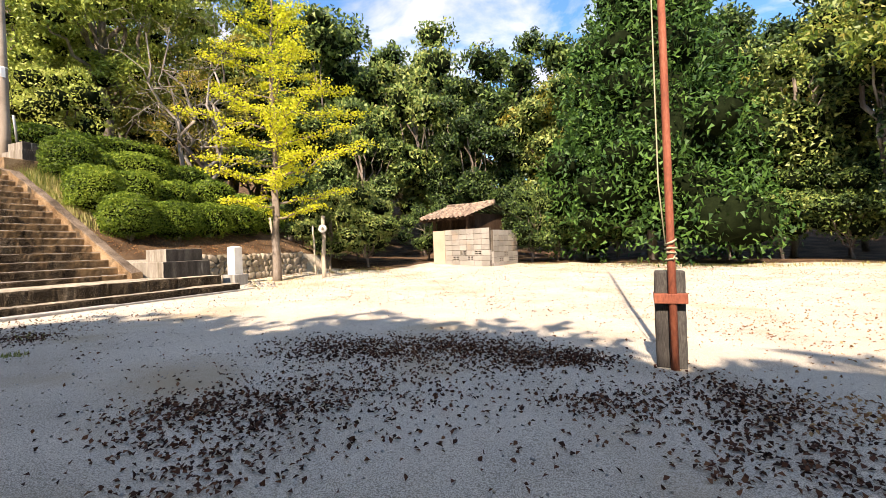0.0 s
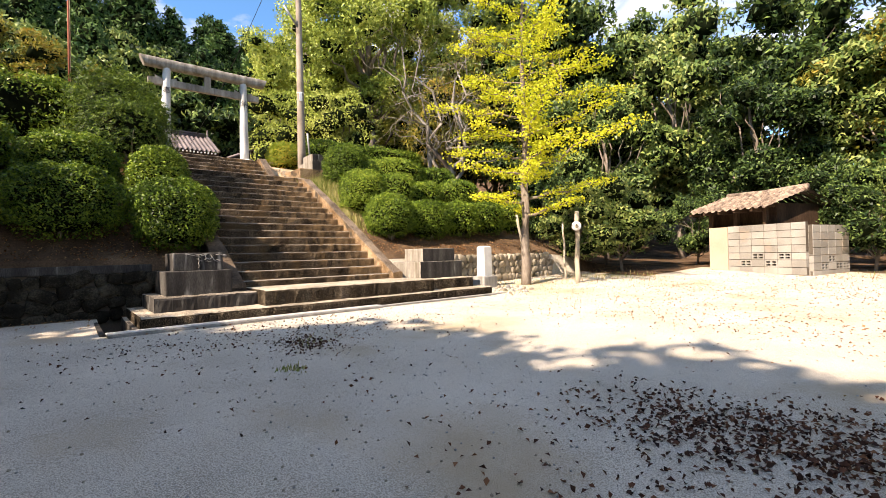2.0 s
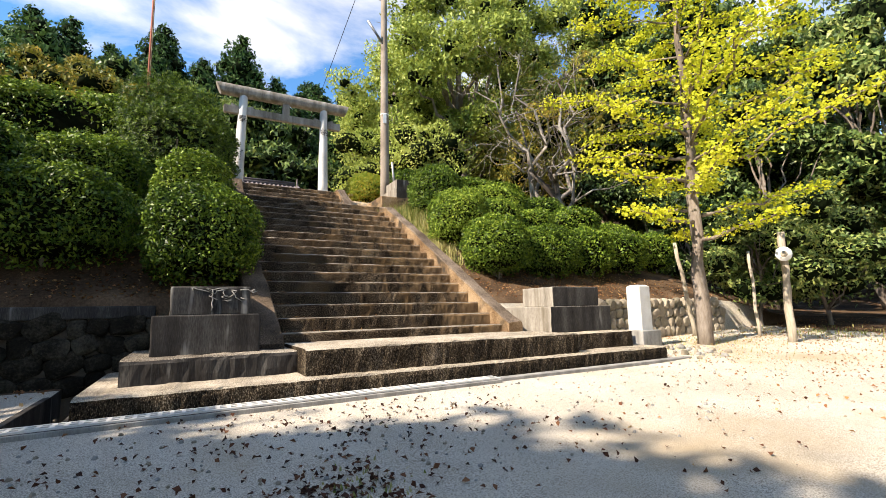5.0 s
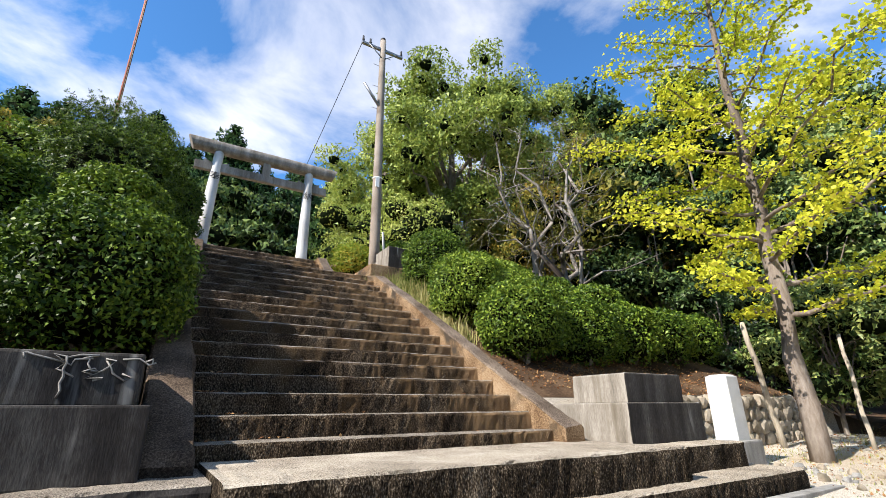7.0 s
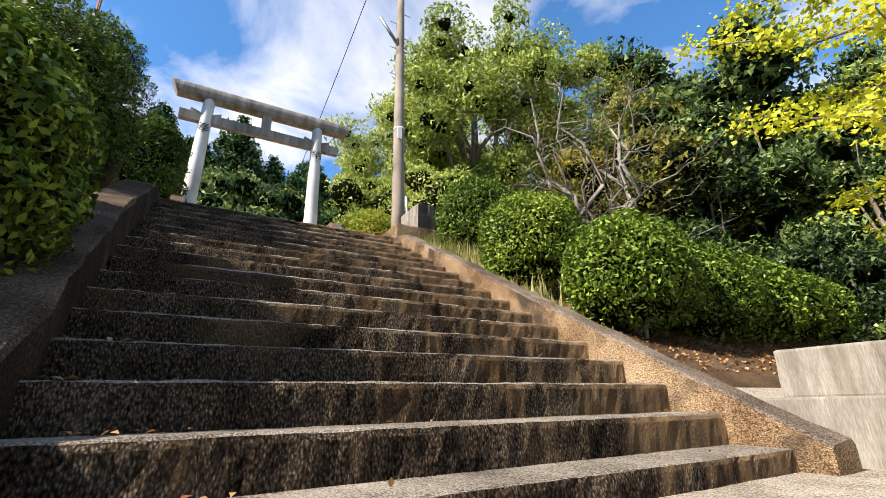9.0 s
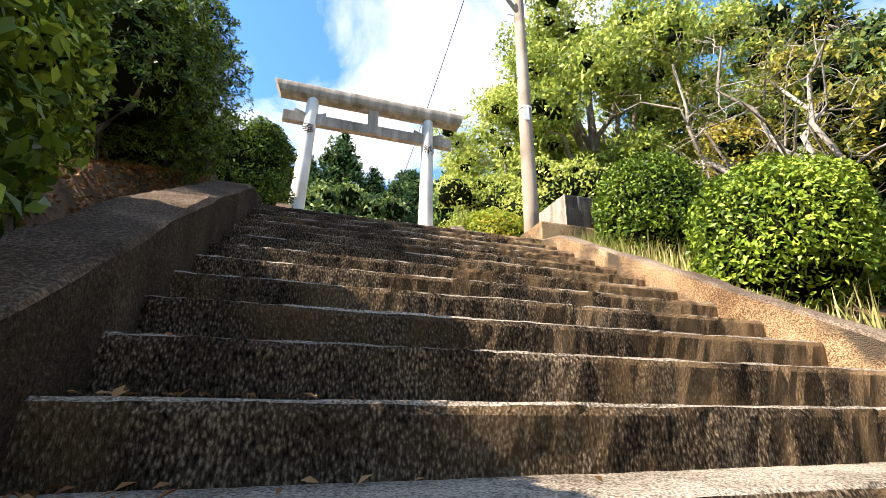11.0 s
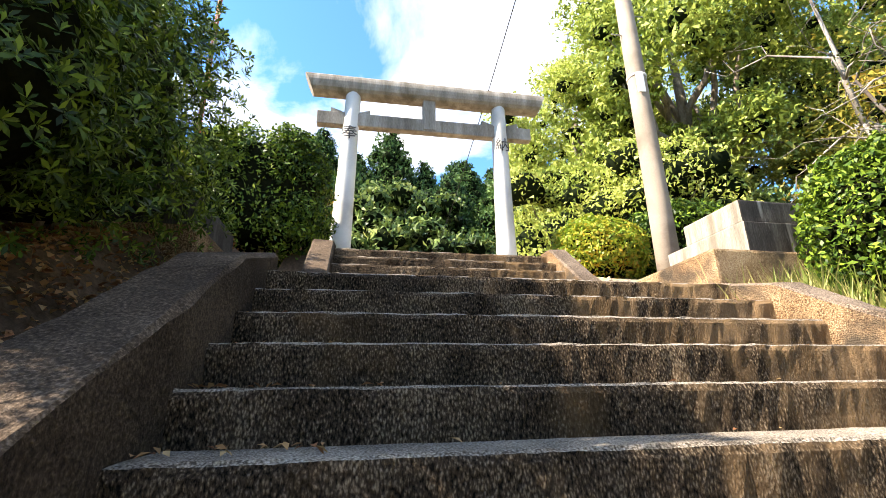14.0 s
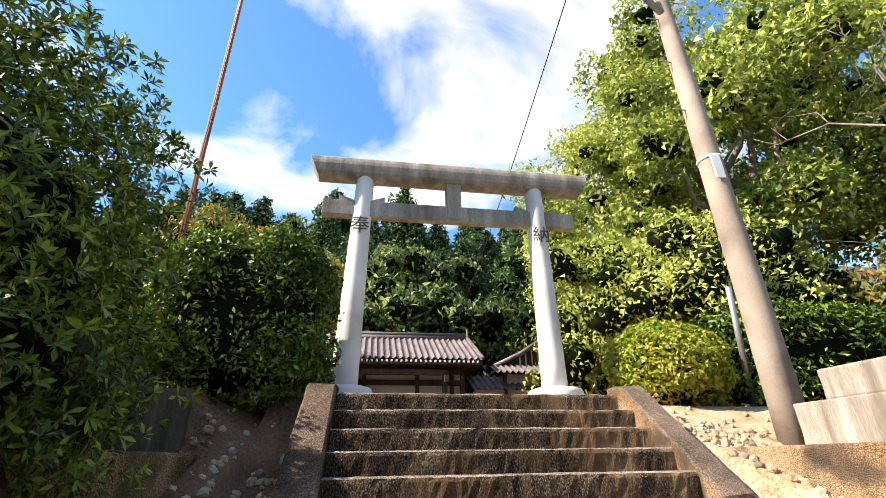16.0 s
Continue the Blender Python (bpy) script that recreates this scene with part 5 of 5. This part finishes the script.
def block_screen():
    """The low block screen before the hut, two faces with pierced blocks."""
    wall = empty("block_wall", (0, 0, 0), "pale concrete block wall with pierced ornamental blocks", "wall")
    wall.matrix_world = HUT
    bw, bh = 0.40, 0.192
    plain, pierced = bpy.data.meshes.new("block"), bpy.data.meshes.new("pierced_block")
    bm = bmesh.new()
    box(bm, (0.006, -0.06, 0.006), (bw - 0.006, 0.06, bh - 0.006), 0.008)
    bm.to_mesh(plain)
    bm.free()
    bm = bmesh.new()
    for a in (0.006, bw / 2 - 0.02, bw - 0.046):
        box(bm, (a, -0.06, 0.006), (a + 0.04, 0.06, bh - 0.006))
    for a in (0.006, bh / 2 - 0.015, bh - 0.036):
        box(bm, (0.04, -0.055, a), (bw - 0.04, 0.055, a + 0.03))
    bm.to_mesh(pierced)
    bm.free()
    plain.materials.append(BLOCK)
    pierced.materials.append(BLOCK)
    boxed("rendered_end", (0.0, -0.07, -0.1), (0.69, 0.07, 1.33), PLASTER, wall, "pinkish cement-rendered end panel", 0.015)
    runs = ((Matrix.Translation((0.70, 0, 0)), 6, {(1, 1), (2, 2), (1, 3), (2, 4)}),
            (Matrix.Translation((3.16, 0.05, -0.08)) @ Matrix.Rotation(radians(96), 4, "Z"), 5, {(1, 1), (2, 2), (1, 3), (1, 4)}))
    for turn, cols, holes in runs:
        bm = bmesh.new()
        box(bm, (0, -0.03, 0), (cols * bw, 0.03, 0.18), 0)
        box(bm, (0, -0.045, 0.60), (cols * bw, 0.045, 7 * bh), 0)
        part("mortar_bed", bm, MORTAR, wall).matrix_local = turn
        for r in range(7):
            for k in range(cols):
                ob = new("block", pierced if (r, k) in holes else plain)
                ob.parent = wall
                ob.matrix_local = turn @ Matrix.Translation((k * bw, 0, r * bh))


block_screen()


def shrine_hall():
    ox, oy, oz = -36.0, 5.5, 4.95
    hall = empty("shrine_hall", (ox, oy, oz), "wooden shrine hall with a grey tiled roof", "shrine")

    def piece(name, lo, hi, mat, label="", bevel=0.01):
        return boxed(name, [lo[n] - (ox, oy, oz)[n] for n in range(3)], [hi[n] - (ox, oy, oz)[n] for n in range(3)], mat, hall, label, bevel)

    piece("wall", (-39.0, 2.6, 4.9), (-36.4, 8.5, 8.45), PLASTER, "cream plaster wall")
    for y in (2.6, 4.0, 6.4, 8.0, 8.5):
        piece("pillar", (-36.4, y - 0.09, 4.9), (-36.18, y + 0.09, 8.4), TIMBER)
    for z in (7.95, 7.45, 6.6):
        piece("beam", (-36.42, 2.5, z), (-36.22, 8.6, z + 0.22), TIMBER)
    piece("porch_beam", (-35.3, 3.4, 7.72), (-35.1, 7.6, 7.95), TIMBER)
    for y in (3.5, 7.5):
        piece("porch_pillar", (-35.32, y - 0.1, 4.9), (-35.1, y + 0.1, 7.8), TIMBER)
        piece("bracket", (-35.0, y - 0.09, 7.35), (-34.6, y + 0.09, 7.65), TIMBER)
    for k in range(4):
        piece("door_panel", (-36.37, 4.15 + 0.55 * k, 5.2), (-36.30, 4.62 + 0.55 * k, 6.55), TIMBER)
    for k in range(34):
        piece("rafter_end", (-35.0, 1.95 + 0.21 * k, 8.20), (-34.70, 2.03 + 0.21 * k, 8.29), WHITE if k % 1 == 0 else TIMBER)
    front = tile_rows("front_tiles", hall, ROOF_TILE, 0, 0, -2.9, 1.55, -3.7, 3.75, 0.27, 14)
    front.matrix_local = Matrix.Translation((1.25, 0, 3.40))
    rear = tile_rows("rear_tiles", hall, ROOF_TILE, 0, 0, 2.9, 1.55, -3.7, 3.75, 0.27, 8)
    rear.matrix_local = Matrix.Translation((-4.55, 0, 3.40))
    piece("roof_deck", (-38.6, 1.9, 8.12), (-34.85, 9.15, 8.32), TIMBER)
    runs = [([(-1.65, -3.5, 4.98), (-1.65, 3.45, 4.98)], [0.16, 0.16]), ([(-1.65, -3.5, 5.18), (-1.65, 3.45, 5.18)], [0.10, 0.10])]
    tubes("ridge", runs, ROOF_TILE, hall, "stacked ridge tiles", 10)
    for y in (-3.6, 3.6):
        bm = bmesh.new()
        box(bm, (-1.85, y - 0.06, 4.85), (-1.45, y + 0.06, 5.55), 0.05, 0.5)
        part("ridge_end_tile", bm, ROOF_TILE, hall)
        tubes("gable_edge", [([(1.25, y * 1.02, 3.46), (-0.2, y * 1.02, 4.12), (-1.65, y, 5.0)], [0.10, 0.11, 0.12])], ROOF_TILE, hall, "", 8)
    side = empty("shrine_office", (-35.5, 12.2, 4.95), "lower shrine building with a tiled gable", "building")
    sx, sy, sz = -35.5, 12.2, 4.95
    boxed("wall", (-3.0, -1.9, 0), (0, 2.2, 2.9), PLASTER, side, "cream plaster wall", 0.01)
    for y in (-1.9, -0.2, 2.1):
        boxed("pillar", (0, y - 0.08, 0), (0.12, y + 0.08, 2.9), TIMBER, side)
    boxed("lintel", (0.01, -1.5, 2.2), (0.35, 1.2, 2.34), TIMBER, side)
    f = tile_rows("eave_tiles", side, ROOF_TILE, 0, 0, -1.1, 0.45, -2.5, 2.7, 0.27, 5)
    f.matrix_local = Matrix.Translation((0.8, 0, 2.85))
    bm = bmesh.new()
    tri = [bm.verts.new(c) for c in ((-0.35, -1.9, 3.3), (-0.35, 2.3, 3.3), (-0.35, 0.2, 4.5), (-3.2, -1.9, 3.3), (-3.2, 2.3, 3.3), (-3.2, 0.2, 4.5))]
    for q in ((0, 1, 2), (3, 5, 4), (0, 2, 5, 3), (1, 4, 5, 2), (0, 3, 4, 1)):
        bm.faces.new([tri[i] for i in q])
    part("gable", bm, TIMBER, side, "dark timber gable")
    for s in (-1, 1):
        tubes("gable_edge", [([(-0.25, 0.2, 4.62), (-0.25, 0.2 + s * 1.2, 3.88), (-0.25, 0.2 + s * 2.45, 3.32)], [0.12, 0.11, 0.10])], ROOF_TILE, side, "", 8)
    for k in range(9):
        y = -1.0 + 0.3 * k
        boxed("lattice_bar", (-0.34, y - 0.03, 3.38), (-0.29, y + 0.03, 3.38 + 1.05 * (1 - abs(y - 0.2) / 1.9)), OLD_WOOD, side, "", 0.004)
    link = empty("linking_roof", (-35.4, 9.8, 4.95), "low dark tiled roof between the buildings", "roof")
    boxed("wall", (-0.6, -0.9, 0), (0, 1.1, 2.2), PLASTER, link, "cream plaster wall")
    g = tile_rows("tiles", link, ROOF_TILE, 0, 0, -1.5, 0.75, -1.1, 1.2, 0.27, 8)
    g.matrix_local = Matrix.Translation((0.5, 0, 2.15))


shrine_hall()


# ---- litter, grass, small things ----
def litter(name, spots, size, mat, seed, label, lift=0.006, curl=0.35):
    """Fallen leaves strewn about spots of (x, y, spread x, spread y, count)."""
    rng = np.random.default_rng(seed)
    pts = []
    for x, y, sx, sy, n in spots:
        p = np.stack([rng.normal(x, sx, n), rng.normal(y, sy, n)], 1)
        knots = p[rng.integers(0, n, n)]
        tight = rng.random((n, 1)) < 0.6
        pts.append(np.where(tight, knots * 0.88 + p * 0.12 + rng.normal(0, 0.035, (n, 2)), p))
    p = np.concatenate(pts)
    z = np.array([ground_z(a, b) for a, b in p]) + lift + rng.uniform(0, 0.012, len(p))
    keep = ~((p[:, 0] < -9.75) & (p[:, 0] > -19.6) & (p[:, 1] > 1.4) & (p[:, 1] < 9.4)) | (p[:, 0] < -12.2) & ((p[:, 1] < 3.1) | (p[:, 1] > 7.45))
    q = np.column_stack([p, z])[keep]
    v, f = blades(q, np.tile([0, 0, 1.0], (len(q), 1)), size, size * 0.7, rng, 0.5, curl)
    ob = mesh_part(name, v, f, mat)
    return tagged(ob, label, "leaves", kind="stuff")


litter("dark_fallen_leaves", [(-3.3, 4.35, 0.45, 0.42, 965), (-2.5, 4.6, 0.45, 0.4, 827), (-1.9, 5.0, 0.4, 0.35, 781), (-1.2, 4.8, 0.35, 0.4, 873), (-0.6, 4.9, 0.25, 0.2, 598), (-3.1, 2.3, 0.3, 0.35, 552), (-2.5, 2.6, 0.3, 0.3, 459), (-2.3, 1.8, 0.35, 0.25, 345), (-2.1, 3.2, 0.5, 0.4, 459), (-0.15, 3.6, 0.3, 0.25, 390), (0.65, 4.2, 0.3, 0.3, 459), (0.85, 3.5, 0.35, 0.35, 436), (0.75, 2.9, 0.35, 0.25, 345), (-1.6, 3.4, 1.3, 1.1, 965), (-5, 3.2, 3.0, 1.6, 190), (-7.6, 3.4, 0.3, 0.2, 299), (-8.5, 3.3, 0.9, 1.6, 690)],
       0.039, DEAD_LEAF, 3, "dark curled brown leaves strewn over the yard")
litter("pale_fallen_leaves", [(-7.5, 12, 2.2, 2.4, 1700), (-3, 14.0, 3.0, 2.5, 2000), (3.5, 11, 3.0, 3.0, 1700), (3.0, 7.0, 1.8, 1.5, 900), (-4, 9.0, 3.0, 1.0, 900), (-10.5, 14, 1.2, 1.4, 700), (1.6, 3.9, 0.6, 0.35, 500), (-2, 17.8, 4.5, 0.7, 1400), (6, 15.5, 2.5, 0.8, 700), (-13, 17, 2, 1.5, 900)],
       0.036, PALE_LEAF, 4, "pale tan and orange leaves on sunny sand")
litter("bank_leaf_litter", [(-12.6, 9.5, 0.5, 2.5, 1800), (-14.5, 9, 1.2, 1.6, 1600), (-14.0, 2.2, 1.4, 0.8, 2600), (-16.2, 2.6, 0.8, 0.4, 2200), (-14, -1, 1.5, 2, 1500), (-16.8, 7.9, 1, 0.4, 500), (-12.4, 0, 0.3, 2, 600), (-18.7, 3.25, 0.5, 0.22, 700), (-17.0, 3.1, 0.5, 0.12, 700), (-15.2, 3.1, 0.6, 0.14, 900)],
       0.042, PALE_LEAF, 5, "brown leaf litter under the clipped bushes")


def grass(name, spots, height, seed, label):
    rng = np.random.default_rng(seed)
    vs, fs, k = [], [], 0
    for x, y, sx, sy, n, h in spots:
        px, py = rng.normal(x, sx, n), rng.normal(y, sy, n)
        for a, b in zip(px, py):
            z = ground_z(a, b) - 0.02
            t = rng.uniform(0, 6.28)
            lean = rng.uniform(0.1, 0.6) * h
            hh = h * rng.uniform(0.5, 1.2)
            w = 0.006 + 0.004 * rng.random()
            c, s = math.cos(t), math.sin(t)
            vs += [(a - s * w, b + c * w, z), (a + s * w, b - c * w, z), (a + c * lean * 0.4 + s * w * 0.7, b + s * lean * 0.4 - c * w * 0.7, z + hh * 0.65),
                   (a + c * lean * 0.4 - s * w * 0.7, b + s * lean * 0.4 + c * w * 0.7, z + hh * 0.65), (a + c * lean, b + s * lean, z + hh)]
            fs += [(k, k + 1, k + 2, k + 3), (k + 3, k + 2, k + 4)]
            k += 5
    ob = mesh_part(name, vs, fs, GRASS)
    return tagged(ob, label, "grass", kind="stuff")


grass("bank_grass", [(-17.05, 8.15, 0.25, 0.35, 700, 0.42), (-17.0, 9.0, 0.4, 0.4, 350, 0.4), (-16.0, 7.9, 0.7, 0.26, 1600, 0.17), (-16.9, 8.5, 0.35, 0.3, 500, 0.5), (-15.9, 8.6, 0.4, 0.3, 300, 0.45), (-14.6, 7.75, 0.4, 0.15, 260, 0.22), (-13.9, 7.7, 0.12, 0.1, 50, 0.4), (-15.2, 7.9, 0.5, 0.3, 300, 0.14)],
      0.3, 8, "green and straw-coloured grass tufts beside the kerb")
grass("yard_weeds", [(-6.55, 2.83, 0.07, 0.07, 90, 0.06), (-7.7, 3.5, 0.2, 0.15, 90, 0.05), (-9.5, 10.2, 0.6, 0.7, 500, 0.04), (-10.8, 11.6, 0.5, 0.9, 500, 0.06), (-9.9, 14.6, 1.0, 0.8, 500, 0.1), (3, 18.6, 4, 0.3, 1200, 0.12)],
      0.1, 9, "small weeds and dry grass tufts in the sand")


def rubble(name, spots, seed, label, mats):
    """Small loose stones strewn over spots of (x, y, spread x, spread y, count, size)."""
    rng = random.Random(seed)
    shapes = []
    for k in range(5):
        bm = bmesh.new()
        bmesh.ops.create_icosphere(bm, subdivisions=1, radius=1.0)
        for v in bm.verts:
            v.co *= 1 + 0.35 * noise.noise(v.co * 1.5 + Vector((k * 4.0, 0, 0)))
        shapes.append(([v.co.copy() for v in bm.verts], [[v.index for v in f.verts] for f in bm.faces]))
        bm.free()
    verts, faces, slots = [], [], []
    for x, y, sx, sy, n, size in spots:
        for _ in range(n):
            a, b = rng.gauss(x, sx), rng.gauss(y, sy)
            z = ground_z(a, b)
            s = size * rng.uniform(0.4, 1.5)
            vs, fs = rng.choice(shapes)
            turn = Euler((rng.uniform(0, 6), rng.uniform(0, 6), rng.uniform(0, 6))).to_matrix()
            i = len(verts)
            verts += [Vector((a, b, z + 0.2 * s)) + turn @ (v * s) for v in vs]
            faces += [tuple(q + i for q in f) for f in fs]
            slots += [rng.randrange(len(mats))] * len(fs)
    return tagged(mesh_part(name, verts, faces, mats, slots=slots), label, "stones", kind="stuff")


rubble("bank_rubble", [(-18.6, 7.5, 0.5, 0.25, 260, 0.035), (-19.3, 7.6, 0.4, 0.4, 160, 0.03), (-18.6, 3.3, 0.4, 0.2, 160, 0.03), (-16.2, 7.9, 0.8, 0.2, 120, 0.02)], 3,
       "loose stones and clods on bare clay", [CLAY, STONE])
rubble("yard_pebbles", [(-2, 3, 2.2, 1.6, 600, 0.008), (-6, 3, 2.0, 1.5, 450, 0.008), (-9, 4.5, 0.8, 2.5, 400, 0.012), (-10.6, 10.0, 0.5, 0.5, 60, 0.05)], 4,
       "small grey pebbles on the sand", [STONE, CONCRETE])


def dry_sprig(x, y, z, seed, label):
    rng = np.random.default_rng(seed)
    runs = []
    for k in range(9):
        a = rng.uniform(0, 6.28)
        tip = (0.05 * abs(math.cos(a)) + 0.01, 0.06 * math.sin(a), rng.uniform(-0.05, 0.06))
        runs.append(limb(rng, (0, 0, 0), tip, 0.0025, 0.001, 0.25, 4))
    thing = empty("dry_sprig", (x, y, z), label, "weed")
    tubes("stalk_tuft", runs, BARK, thing, "", 5)


for x, y, i in ((0, 5.75, 8), (0, 5.55, 10), (0, 4.9, 7), (0, 6.6, 4)):
    dry_sprig(STEP_X - STEP_T * i + 0.01, y, step_z(i - 1) + 0.01, i, "dry weed sprig rooted in a step's joint")


def step_leaves():
    """Leaves and twigs gathered along the shaded side of the treads."""
    rng = np.random.default_rng(21)
    pts = []
    for i in range(STEP_N):
        for _ in range(26):
            y = STAIR_L + 0.05 + abs(rng.normal(0, 0.35)) if rng.random() < 0.75 else rng.uniform(STAIR_L, STAIR_R)
            pts.append((STEP_X - STEP_T * (i + rng.uniform(0.3, 1.0)), min(y, STAIR_R - 0.05), step_z(i) + 0.012))
    p = np.array(pts)
    v, f = blades(p, np.tile([0, 0, 1.0], (len(p), 1)), 0.045, 0.02, rng, 0.35, 0.3)
    tagged(mesh_part("step_leaf_litter", v, f, PALE_LEAF), "dry leaves gathered along the shaded treads", "leaves", kind="stuff")


step_leaves()
